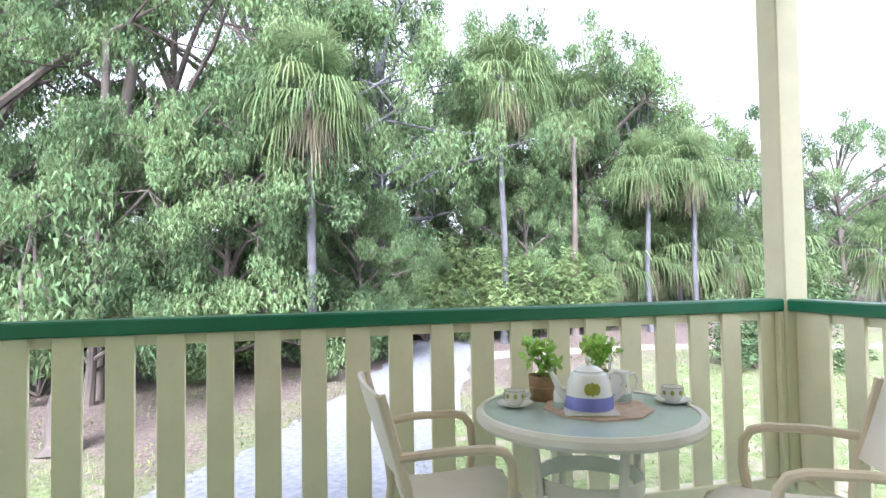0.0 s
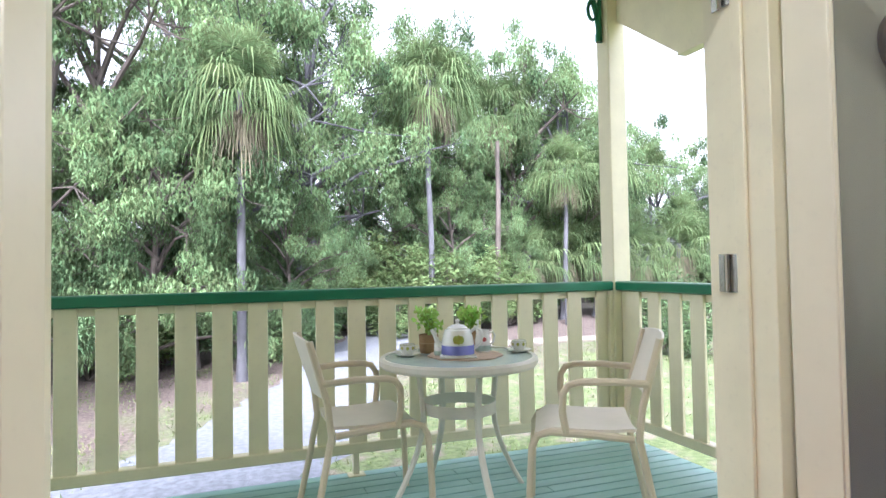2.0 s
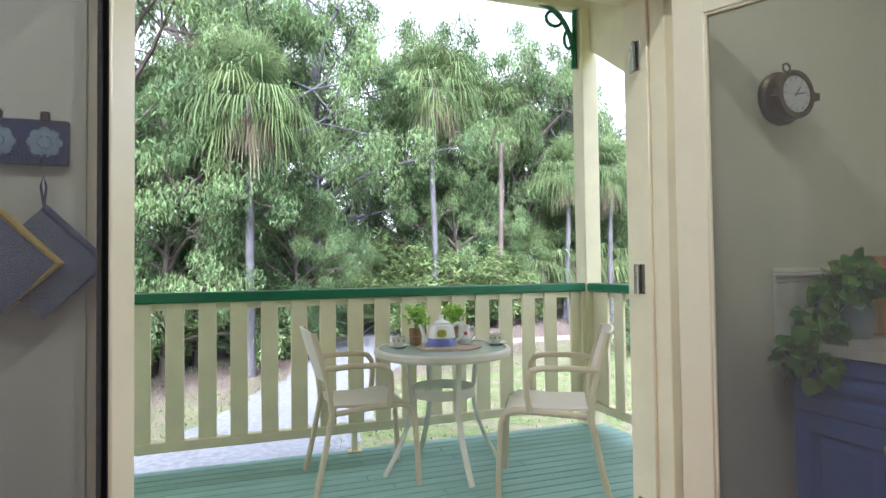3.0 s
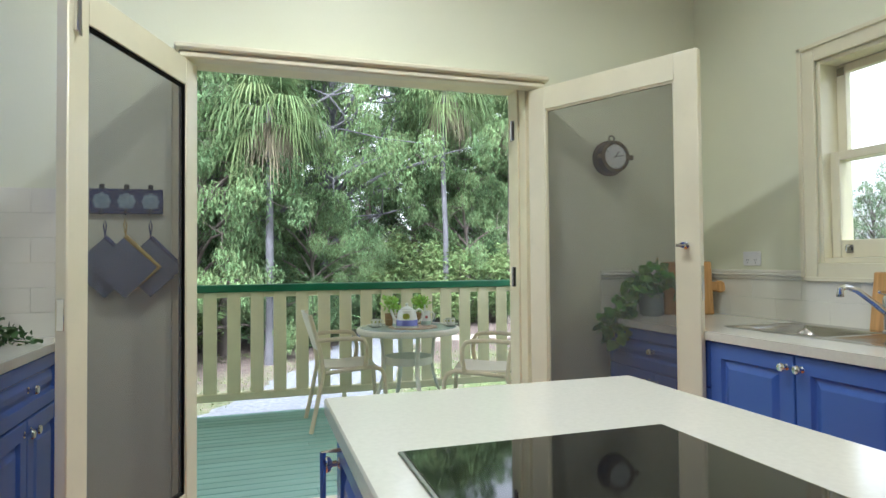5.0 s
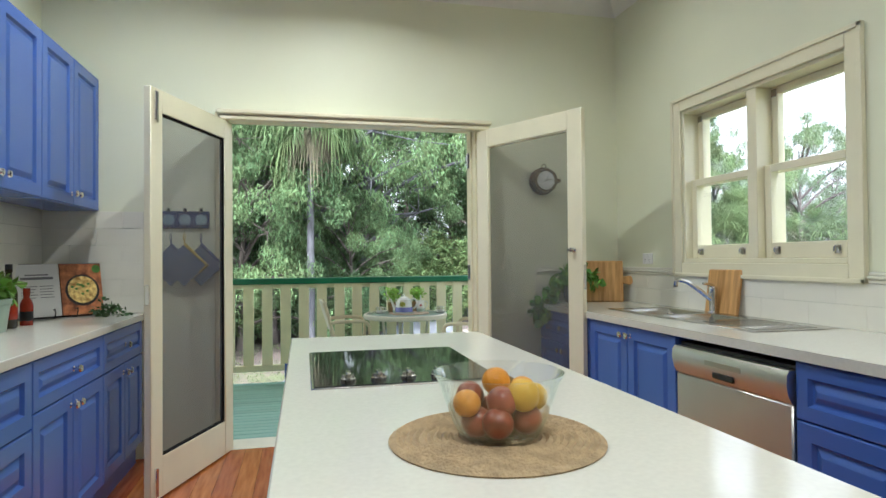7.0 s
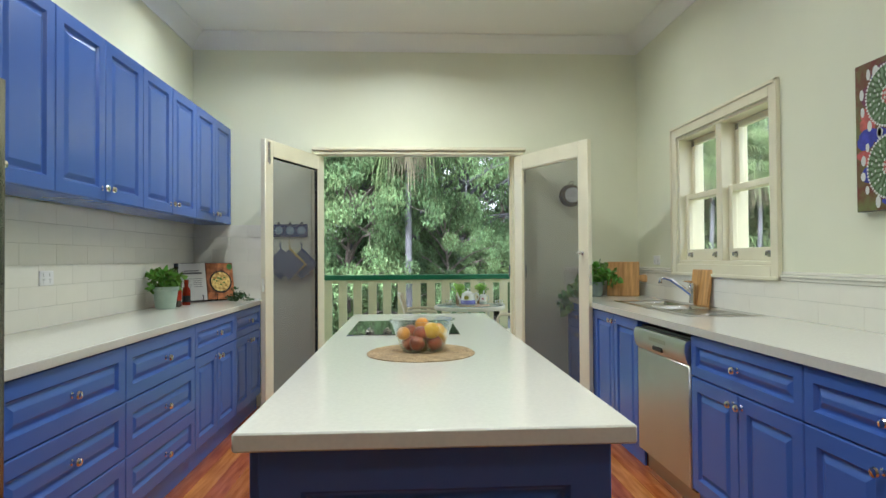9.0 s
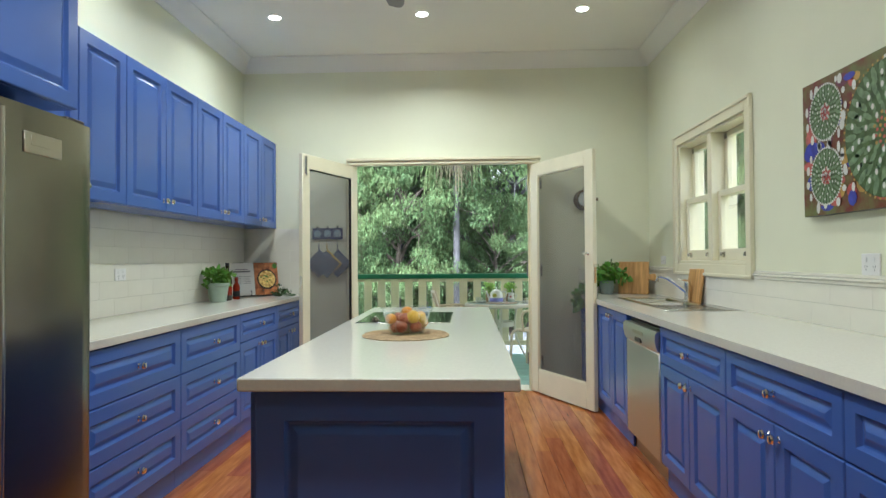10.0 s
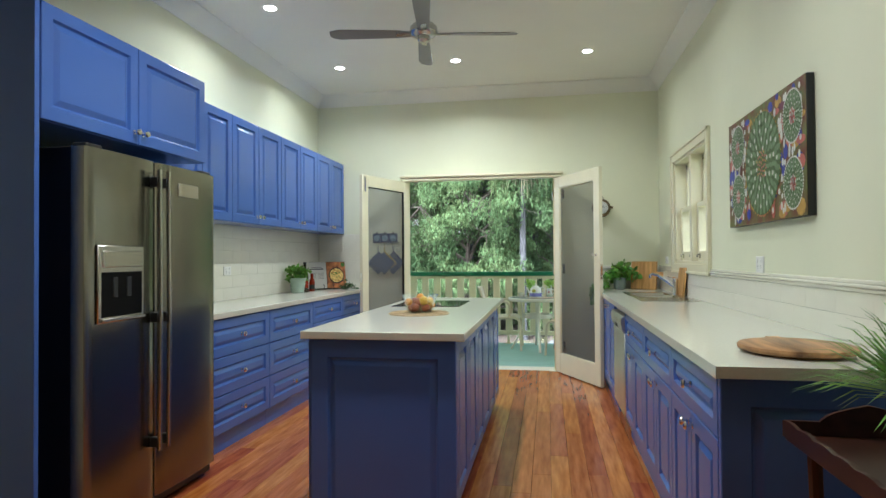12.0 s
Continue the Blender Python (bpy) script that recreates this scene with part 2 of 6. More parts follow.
BARK = mat("pale_grey_bark", (0.075, 0.075, 0.085), 0.9, var=0.35, scale=2.5, bump=0.7, bscale=18, stretch=(1, 1, 0.5), wear=0.5)
BARKDARK = mat("dark_rough_bark", (0.09, 0.075, 0.065), 0.95, var=0.4, scale=3, bump=0.9, bscale=14, stretch=(1, 1, 0.3))
LEAF = mat("gum_leaf", (0.068, 0.115, 0.058), 0.7, spec=0.06, var=0.25, scale=0.35, bump=0, island=0.5, trans=0.33, col2=(0.155, 0.215, 0.10))
LEAFDARK = mat("dark_forest_leaf", (0.068, 0.112, 0.062), 0.7, spec=0.06, var=0.3, scale=0.3, bump=0, island=0.45, trans=0.35, col2=(0.135, 0.19, 0.10))
FROND = mat("palm_frond", (0.07, 0.115, 0.052), 0.5, spec=0.1, var=0.25, scale=0.6, bump=0, island=0.35, trans=0.4, col2=(0.15, 0.20, 0.09))
DEADFROND = mat("dry_palm_frond", (0.11, 0.095, 0.06), 0.8, var=0.3, scale=1, bump=0, island=0.3)

# ---- the kitchen's shell ----
XL, XR, YN, YS, ZC = -1.24, 2.65, 0.52, -13.0, 3.2
YOUT = 0.75
g = G().box(XL - 0.1, YS - 0.1, -0.3, XR + 0.1, 0.56, -0.022, 0)
floor = structure("floor", g, UNDER, "polished reddish hardwood strip floor", "floor")
# door wall with its opening
g = G()
g.box(XL - 0.2, YN, -0.3, -0.235, YOUT, 3.5, 0).box(1.615, YN, -0.3, XR + 0.2, YOUT, 3.5, 0).box(-0.235, YN, 2.215, 1.615, YOUT, 3.5, 0)
wall_north = structure("wall_north", g, WALL, "plain cream plastered wall with double doorway", "wall")
structure("wall_west", G().box(XL - 0.2, YS, -0.3, XL, YN, 3.5, 0), WALL, "plain cream plastered wall", "wall")
WY0, WY1, WZ0, WZ1 = -1.465, -0.288, 1.205, 2.155
g = G()
g.box(XR, WY1, -0.3, XR + 0.2, YN, 3.5, 0).box(XR, YS, -0.3, XR + 0.2, WY0, 3.5, 0)
g.box(XR, WY0, -0.3, XR + 0.2, WY1, WZ0, 0).box(XR, WY0, WZ1, XR + 0.2, WY1, 3.5, 0)
wall_east = structure("wall_east", g, WALL, "plain cream plastered wall with window", "wall")
# unseen closing wall, set far back so that little light bounces off it
structure("wall_south_unseen", G().box(XL - 0.2, YS - 0.2, -0.3, XR + 0.2, YS, 3.5, 0), WALL, "plain cream plastered wall", "wall")
structure("ceiling", G().box(XL, YS, ZC, XR, YN, ZC + 0.1, 0), CEIL, "flat white plaster ceiling", "ceiling")


def cornice(name, p0, p1, inward):
    """A coved cornice from p0 to p1, with the room on the side of inward."""
    prof = [(0.0, -0.13), (0.008, -0.13), (0.012, -0.115), (0.03, -0.095), (0.065, -0.05), (0.095, -0.022), (0.105, -0.018), (0.115, -0.008), (0.115, 0.0), (0, 0)]
    n = len(prof)
    vs = []
    for q in (p0, p1):
        for d, h in prof:
            vs.append((q[0] + inward[0] * d, q[1] + inward[1] * d, ZC + h))
    fs = [(i, (i + 1) % n, n + (i + 1) % n, n + i) for i in range(n)] + [tuple(range(n)), tuple(range(n, 2 * n))]
    structure(name, G().add(vs, fs), CEIL, "white coved plaster cornice", "cornice")


cornice("cornice_north", (XL, YN), (XR, YN), (0, -1))
cornice("cornice_west", (XL, YS), (XL, YN), (1, 0))
cornice("cornice_east", (XR, YS), (XR, YN), (-1, 0))

# door frame, threshold and pelmet
g = G()
g.box(-0.235, 0.53, -0.08, -0.172, YOUT + 0.01, 2.215).box(1.532, 0.53, -0.08, 1.615, YOUT + 0.01, 2.215)
g.box(-0.172, 0.53, 2.19, 1.532, YOUT + 0.01, 2.215)
g.box(1.52, 0.61, 0, 1.532, 0.65, 2.19, 0.004)
structure("door_frame", g, OUTTRIM, "cream painted timber door frame", "door frame")
g = G()
g.box(-0.29, YOUT, -0.08, -0.19, YOUT + 0.025, 2.22).box(1.56, YOUT, -0.08, 1.70, YOUT + 0.025, 2.22).box(-0.29, YOUT, 2.2, 1.70, YOUT + 0.03, 2.31)
structure("outer_architrave", g, OUTTRIM, "cream painted outdoor architrave", "trim")
structure("threshold", G().box(-0.174, 0.56, -0.09, 1.532, 0.80, 0.0, 0.008), METALCREAM, "pale painted timber door threshold", "threshold")
g = G().box(-0.217, 0.425, 2.186, 1.63, YN, 2.218, 0.012).box(-0.2, 0.445, 2.152, 1.615, YN, 2.186, 0.008)
structure("door_pelmet", g, TRIM, "cream moulded timber pelmet above the doors", "trim")


# ---- doors ----
def door_leaf(name, w, m, side, label):
    """A screen door leaf; x runs from the hinge, the face lies in xz. side: 1 or -1, which face has the bolts."""
    d = thing(name, label, "door", m)
    d["kind"] = "structure"
    h, t, s = 2.146, 0.04, 0.105
    part("stile", G().box(0, -t / 2, 0.012, s, t / 2, h, 0.004), TRIM, d)
    part("stile", G().box(w - s, -t / 2, 0.012, w, t / 2, h, 0.004), TRIM, d)
    part("top_rail", G().box(s, -t / 2 + 0.001, h - 0.12, w - s, t / 2 - 0.001, h, 0.002), TRIM, d)
    part("bottom_rail", G().box(s, -t / 2 + 0.001, 0.012, w - s, t / 2 - 0.001, 0.22, 0.002), TRIM, d)
    b = G()
    for z0, z1 in ((0.22, 0.228), (h - 0.128, h - 0.12)):
        b.box(s, -0.012, z0, w - s, 0.012, z1, 0)
    b.box(s, -0.012, 0.228, s + 0.008, 0.012, h - 0.128, 0).box(w - s - 0.008, -0.012, 0.228, w - s, 0.012, h - 0.128, 0)
    part("screen_bead", b, SEALSHADEBLACK if side > 0 else TRIM, d)
    part("fly_screen", G().box(s + 0.006, -0.0015, 0.226, w - s - 0.006, 0.0015, h - 0.126, 0), SCREEN, d, "fine grey fly screen mesh")
    return d


def hardware(parent, g, name, label):
    return part(name, g, CHROME, parent, label)


aL = math.degrees(math.atan2(-0.828, -0.306))
aR = math.degrees(math.atan2(-0.806, 0.415))
dl = door_leaf("door_1", 0.885, pose(-0.146, 0.545, 0, 0, 0, aL), 1, "cream timber screen door standing open into the kitchen")
hardware(dl, G().box(0.84, 0.02, 1.975, 0.86, 0.032, 2.125, 0.002).lathe([(0.006, 0), (0.006, 0.16)], (0.85, 0.035, 1.96), n=8), "top_bolt", "steel barrel bolt")
hardware(dl, G().box(0.84, 0.02, 0.03, 0.86, 0.032, 0.18, 0.002).lathe([(0.006, 0), (0.006, 0.14)], (0.85, 0.035, 0.04), n=8), "bottom_bolt", "steel barrel bolt")
hardware(dl, G().box(0.8845, -0.012, 1.02, 0.888, 0.012, 1.12, 0.001), "strike_plate", "steel strike plate")
dr = door_leaf("door_2", 0.905, pose(1.55, 0.50, 0, 0, 0, aR), -1, "cream timber screen door standing open with lock")
hardware(dr, G().box(0.9045, -0.012, 1.05, 0.908, 0.012, 1.2, 0.001), "lock_plate", "steel lock plate")
hardware(dr, G().lathe([(0.016, 0), (0.016, -0.008), (0.009, -0.012), (0.009, -0.035), (0.013, -0.04), (0, -0.042)], (0.845, -0.02, 1.29), "y", 12)
         .box(0.815, -0.062, 1.283, 0.86, -0.052, 1.297, 0.003), "lock_knob", "small chrome snib lock")
for z in (0.28, 1.14, 1.97):
    gg = G().box(1.526, 0.652, z - 0.055, 1.5325, 0.72, z + 0.055, 0.001).lathe([(0.008, 0), (0.008, 0.11)], (1.519, 0.682, z - 0.055), n=8)
    hb = solid("door_hinge", gg, STEELH, "worn steel butt hinge on the door frame", "hinge", group="door hinges")
    solid("hinge_plate", G().box(1.618, 0.5, z - 0.055, 1.64, 0.5185, z + 0.055, 0.001), STEELH, "worn steel hinge plate beside the screen door", "hinge", group="hinge plates")

# ---- window in the east wall ----
win = thing("window_1", "cream timber double-hung window pair over the sink", "window")
win["kind"] = "structure"
g = G()
cw = 0.085
for (y0, z0, y1, z1) in ((WY0 - cw, WZ0 - cw, WY0, WZ1 + cw), (WY1, WZ0 - cw, WY1 + cw, WZ1 + cw), (WY0, WZ1, WY1, WZ1 + cw), (WY0, WZ0 - cw, WY1, WZ0)):
    g.box(XR - 0.018, y0, z0, XR, y1, z1, 0.004)
for (y0, z0, y1, z1) in ((WY0 - cw, WZ0 - cw, WY0 - cw + 0.022, WZ1 + cw), (WY1 + cw - 0.022, WZ0 - cw, WY1 + cw, WZ1 + cw), (WY0 - cw, WZ1 + cw - 0.022, WY1 + cw, WZ1 + cw),
                         (WY0 - cw, WZ0 - cw, WY1 + cw, WZ0 - cw + 0.022)):
    g.box(XR - 0.027, y0, z0, XR - 0.015, y1, z1, 0.003)
part("architrave", g, TRIM, win)
g = G()
g.box(XR, WY0, WZ0, XR + 0.19, WY0 + 0.02, WZ1).box(XR, WY1 - 0.02, WZ0, XR + 0.19, WY1, WZ1)
g.box(XR, WY0 + 0.02, WZ1 - 0.02, XR + 0.19, WY1 - 0.02, WZ1).box(XR, WY0 + 0.02, WZ0, XR + 0.19, WY1 - 0.02, WZ0 + 0.025)
ym = (WY0 + WY1) / 2
g.box(XR + 0.005, ym - 0.035, WZ0 + 0.025, XR + 0.185, ym + 0.035, WZ1 - 0.02)
part("window_frame", g, TRIM, win)
for y0, y1 in ((WY0 + 0.02, ym - 0.035), (ym + 0.035, WY1 - 0.02)):
    zm = (WZ0 + WZ1) / 2 + 0.02
    for name, z0, z1, x in (("lower_sash", WZ0 + 0.026, zm + 0.02, XR + 0.05), ("upper_sash", zm - 0.02, WZ1 - 0.021, XR + 0.1)):
        s = 0.045
        sb = 0.08 if name == "lower_sash" else 0.04
        q = G().box(x, y0, z0, x + 0.035, y0 + s, z1).box(x, y1 - s, z0, x + 0.035, y1, z1)
        q.box(x, y0 + s, z0, x + 0.035, y1 - s, z0 + sb).box(x, y0 + s, z1 - 0.04, x + 0.035, y1 - s, z1)
        if name == "upper_sash":
            for yy in (y0, y1 - 0.04):
                q.add([(x - 0.03, yy, z0 - 0.05), (x, yy, z0 - 0.05), (x, yy, z0), (x - 0.03, yy, z0), (x - 0.03, yy + 0.04, z0 - 0.02), (x, yy + 0.04, z0 - 0.02),
                       (x, yy + 0.04, z0), (x - 0.03, yy + 0.04, z0)], [(0, 1, 2, 3), (4, 5, 6, 7), (0, 1, 5, 4), (2, 3, 7, 6), (1, 2, 6, 5), (0, 3, 7, 4)])
        sash = part(name, q, TRIM, win)
        pane = part("pane", G().box(x + 0.015, y0 + s - 0.004, z0 + sb - 0.004, x + 0.019, y1 - s + 0.004, z1 - 0.036, 0), GLASS, sash, "clear glass pane")
        pane.visible_shadow = False
        if name == "lower_sash":
            for yy in (y0 + 0.09, y1 - 0.09):
                part("sash_lift", G().box(x - 0.006, yy - 0.018, z0 + 0.02, x, yy + 0.018, z0 + 0.06, 0.002).tube([(x - 0.003, yy, z0 + 0.055), (x - 0.022, yy, z0 + 0.05), (x - 0.024, yy, z0 + 0.03)], 0.007), STEELH, sash, "dull metal sash lift")
        else:
            part("sash_pulley", G().box(x - 0.004, y1 - 0.04, z1 - 0.05, x, y1 - 0.005, z1 - 0.012, 0.002), STEELH, sash, "dull metal pulley plate")

# ---- veranda ----
ZD, YR, XE = -0.02, 2.805, 2.686
structure("deck_frame", G().box(-4.2, YOUT, -0.32, 2.78, YR + 0.02, ZD - 0.03, 0), UNDER, "dark timber deck frame", "deck")
rail = thing("veranda_railing", "cream slatted timber railing with dark green cap", "railing")
part("cap_rail", G().box(-4.2, YR - 0.05, 0.995, XE + 0.085, YR + 0.055, 1.056, 0.008), RAILGREEN, rail, "dark green gloss painted cap")
part("cap_rail", G().box(XE - 0.05, YOUT + 0.001, 0.995, XE + 0.055, YR - 0.051, 1.056, 0.008), RAILGREEN, rail, "dark green gloss painted cap")
part("top_rail", G().box(-4.2, YR + 0.0, 0.95, XE - 0.062, YR + 0.035, 0.995, 0.003), OUTTRIM, rail)
part("bottom_rail", G().box(-4.2, YR - 0.035, 0.108, XE - 0.062, YR + 0.035, 0.17, 0.006), OUTTRIM, rail)
part("top_rail", G().box(XE + 0.0, YOUT + 0.001, 0.95, XE + 0.035, YR - 0.062, 0.995, 0.003), OUTTRIM, rail)
part("bottom_rail", G().box(XE - 0.035, YOUT + 0.001, 0.108, XE + 0.035, YR - 0.062, 0.17, 0.006), OUTTRIM, rail)
slat = mesh_of("slat", G().box(-0.052, -0.011, 0.166, 0.052, 0.011, 0.993, 0.003), OUTTRIM)
for i in range(40):
    xx = 0.508 + 0.1832 * (i - 24)
    if xx > 2.45:
        break
    part("slat", slat, OUTTRIM, rail).location = (xx, YR - 0.012, 0)
for i in range(12):
    yy = 2.59 - 0.1832 * i
    if yy < 0.88:
        break
    o = part("slat", slat, OUTTRIM, rail)
    o.location, o.rotation_euler = (XE - 0.012, yy, 0), (0, 0, radians(90))
for x in (-2.4, 0.863):
    part("rail_foot", G().box(x - 0.018, YR - 0.018, ZD + 0.006, x + 0.018, YR + 0.018, 0.109, 0.003).box(x - 0.05, YR - 0.045, ZD, x + 0.05, YR + 0.03, ZD + 0.008, 0.002), OUTTRIM, rail)
post = thing("veranda_post", "square cream timber post at the veranda corner", "post")
part("shaft", G().box(2.625, 2.745, ZD, 2.765, 2.885, 3.165, 0.008), OUTTRIM, post)
part("side_batten", G().box(2.515, 2.79, 0.171, 2.624, 2.815, 0.994, 0.003).box(2.595, 2.755, 0.171, 2.624, 2.789, 0.994, 0.003), OUTTRIM, post)
part("side_batten", G().box(2.68, 2.635, 0.171, 2.705, 2.744, 0.994, 0.003), OUTTRIM, post)
br = thing("fretwork_bracket", "dark green cut-out timber bracket on the veranda post", "bracket", Matrix.Translation((-0.14, -0.175, -0.05)))
b = G()
curve = []
for k in range(13):
    a = math.pi / 2 * k / 12
    curve.append((2.415 + 0.325 * math.sin(a), 2.985, 2.775 + 0.46 * math.cos(a) ** 0.8))
b.tube(curve, 0.02, 6).tube([(2.40, 2.985, 3.235), (2.765, 2.985, 3.235)], 0.016, 4).tube([(2.748, 2.985, 2.76), (2.748, 2.985, 3.25)], 0.017, 4)
b.tube([(2.57 + 0.07 * math.cos(k * 0.6), 2.985, 3.13 + 0.06 * math.sin(k * 0.6)) for k in range(11)], 0.014, 6)
b.tube([(2.69 + 0.035 * math.cos(k * 0.6), 2.985, 2.98 + 0.07 * math.sin(k * 0.6)) for k in range(11)], 0.013, 6)
b.tube([(2.735, 2.985, 2.76 + 0.02 * k) for k in range(4)], 0.022, 6)
part("fretwork", b, RAILGREEN, br)
g = G().box(-4.2, 2.765, 3.166, 2.81, 2.865, 3.5, 0.006)
structure("veranda_beam", g, OUTTRIM, "cream painted veranda beam", "beam")
g = G().prism([(0.83, 2.78), (1.4, 2.42), (2.16, 2.42), (2.66, 2.78), (2.743, 2.84), (2.743, 3.49), (0.83, 3.49)], 2.70, 2.74)
g.v = [(p[2], p[0], p[1]) for p in g.v]
gable = structure("veranda_end_panel", g, OUTTRIM, "cream boarded panel with cut corners at the veranda's end", "panel")
g = G().box(2.685, 1.4, 2.405, 2.755, 2.16, 2.419, 0.003)
structure("veranda_end_trim", g, OUTTRIM, "cream timber edge trim", "trim")
structure("veranda_ceiling", G().box(-4.2, YOUT, 3.5, 2.95, 3.3, 3.56, 0), OUTTRIM, "cream lined veranda ceiling", "ceiling")
structure("house_wall", G().box(-9, YOUT - 0.05, -1.8, XL - 0.2, YOUT, 3.5, 0).box(XR + 0.2, YOUT - 0.05, -1.8, 3.0, YOUT, 3.5, 0).box(XL - 0.2, YOUT - 0.05, -1.8, XR + 0.2, YOUT, -0.32, 0), OUTTRIM, "cream weatherboard house wall", "wall")

# ---- lamps: recessed downlights and one added fill ----
DL = glow("downlight_lens", (1, 0.95, 0.86), 14.0)
# the last, at y -4.7, is an added fill to brighten the cabinet ends
for x, y in ((-0.6, -0.5), (0.585, -0.5), (1.84, -0.53), (-0.63, -1.98), (1.84, -2.0), (0.6, -3.75), (1.84, -3.6), (1.9, -4.7)):
    d = thing("downlight", "round recessed white ceiling downlight, lit", "downlight", Matrix.Translation((x, y, ZC)), "ceiling downlights")
    part("rim", G().lathe([(0.042, -0.001), (0.056, -0.001), (0.056, -0.005), (0.05, -0.008), (0.042, -0.004), (0.042, -0.001)], n=24, closed=True), WHITE, d)
    part("lens", G().lathe([(0.0, -0.004), (0.042, -0.003)], n=24), DL, d, "glowing frosted lens")
    la = bpy.data.lights.new("downlight_lamp", "AREA")
    la.shape, la.size, la.energy, la.color, la.spread = "DISK", 0.085, 0.8 if y < -4 else 0.95 if x > 1.5 else 2.2 if x < 0 else 6.2 if y < -3 else 4.7, (1, 0.97, 0.88), radians(150)
    lo = new("downlight_lamp", la)
    lo.matrix_world = Matrix.Translation((x, y, ZC - 0.012))


# ---- cabinets ----
def front(w, h, border=0.062):
    """A moulded door or drawer front, its back at y=0, from (0, 0) to (w, h)."""
    t, b = 0.022, min(border, h * 0.26)
    g = G()
    loops = [(0, w, 0, h, 0.0), (0, w, 0, h, -t + 0.005), (0.002, w - 0.002, 0.002, h - 0.002, -t + 0.0015), (0.005, w - 0.005, 0.005, h - 0.005, -t)]
    for d, y in ((b, -t), (b + 0.002, -t + 0.0025), (b + 0.006, -t + 0.009), (b + 0.009, -t + 0.0135), (b + 0.014, -t + 0.0145), (b + 0.018, -t + 0.013),
                 (b + 0.034, -t + 0.0045), (b + 0.039, -t + 0.0022), (b + 0.042, -t + 0.0018)):
        loops.append((d, w - d, d, h - d, y))
    return g.rects(loops)


KNOB = mesh_of("knob", G().lathe([(0.012, 0.0), (0.012, -0.004), (0.006, -0.007), (0.006, -0.018), (0.015, -0.023), (0.017, -0.029), (0.014, -0.036), (0.0, -0.038)], axis="y", n=14), CHROME)


def put_front(name, unit, x, z, w, h, knobs, border=0.062):
    f = part(name, front(w, h, border), BLUE, unit, smooth=False)
    f.location = (x, -0.0, z)
    for kx, kz in knobs:
        part("knob", KNOB, CHROME, f, "small chrome knob").location = (kx, -0.02, kz)
    return f


def base_unit(name, w, m, layout, label, depth=0.56, group="base cabinets", top_z=0.88):
    """A floor cabinet; its front lies at y=0 and faces -y."""
    u = thing(name, label, "cabinet", m, group)
    part("body", G().box(0.001, 0.001, 0.12, w - 0.001, depth, top_z, 0.001), BLUE, u)
    part("kickboard", G().box(0.001, 0.015, 0.0, w - 0.001, 0.03, 0.12, 0.001), BLUE, u)
    gap = 0.0025
    if layout == "drawers":
        for z0, z1 in ((0.125, 0.375), (0.375, 0.625), (0.625, 0.877)):
            hh = z1 - z0 - 2 * gap
            put_front("drawer_front", u, gap, z0 + gap, w - 2 * gap, hh, [(w / 2, hh / 2)])
    else:
        top = 0.675 if "d" in layout else 0.877
        if "d" in layout:
            put_front("drawer_front", u, gap, 0.675 + gap, w - 2 * gap, 0.202 - 2 * gap, [(w / 2, 0.1)], 0.05)
        k = 2 if "2" in layout else 1
        dw = w / k
        for i in range(k):
            kx = dw - 0.035 if (i == 0 and k == 2) else 0.03
            put_front("door", u, i * dw + gap, 0.125 + gap, dw - 2 * gap, top - 0.125 - 2 * gap, [(kx, top - 0.125 - 0.05)])
    return u


def wall_unit(name, w, h, m, label, doors=2, depth=0.28):
    u = thing(name, label, "cabinet", m, "wall cabinets")
    part("body", G().box(0.001, 0.001, 0, w - 0.001, depth - 0.002, h, 0.001), BLUE, u)
    dw = w / doors
    for i in range(doors):
        put_front("door", u, i * dw + 0.0025, 0.0025, dw - 0.005, h - 0.005, [(dw - 0.035 if i == 0 else 0.03, 0.06)], 0.06)
    return u


LX = -0.675
for y0, y1, lay, lab in ((-2.81, -1.95, "drawers", "blue three-drawer base cabinet with chrome knobs"), (-1.95, -1.09, "drawers", "blue three-drawer base cabinet with chrome knobs"),
                         (-1.09, -0.29, "d2", "blue base cabinet with one drawer over two doors"), (-0.29, 0.45, "d2", "blue base cabinet with one drawer over two doors")):
    base_unit("base_cabinet", y1 - y0, pose(LX, y0, 0, 0, 0, 90), lay, lab, 0.53)
solid("worktop", G().box(XL + 0.002, -2.83, 0.882, -0.635, YN - 0.002, 0.92, 0.003), STONE, "long pale stone worktop on the blue drawers", "worktop")
for y0, y1 in ((-2.83, -2.025), (-2.025, -1.17), (-1.17, -0.315), (-0.315, 0.517)):
    wall_unit("wall_cabinet", y1 - y0, 0.828, pose(-0.94, y0, 1.557, 0, 0, 90), "blue wall cabinet with two panelled doors", 2, 0.26)
wall_unit("fridge_top_cabinet", 1.228, 0.51, pose(-0.667, -4.065, 1.867, 0, 0, 90), "blue cabinet with two doors above the fridge", 2, 0.53)
tp = thing("tall_end_panel", "tall dark blue panel beside the fridge", "panel")
part("board", G().box(XL + 0.001, -4.095, 0, -0.645, -4.07, 2.38, 0.002), BLUE, tp)

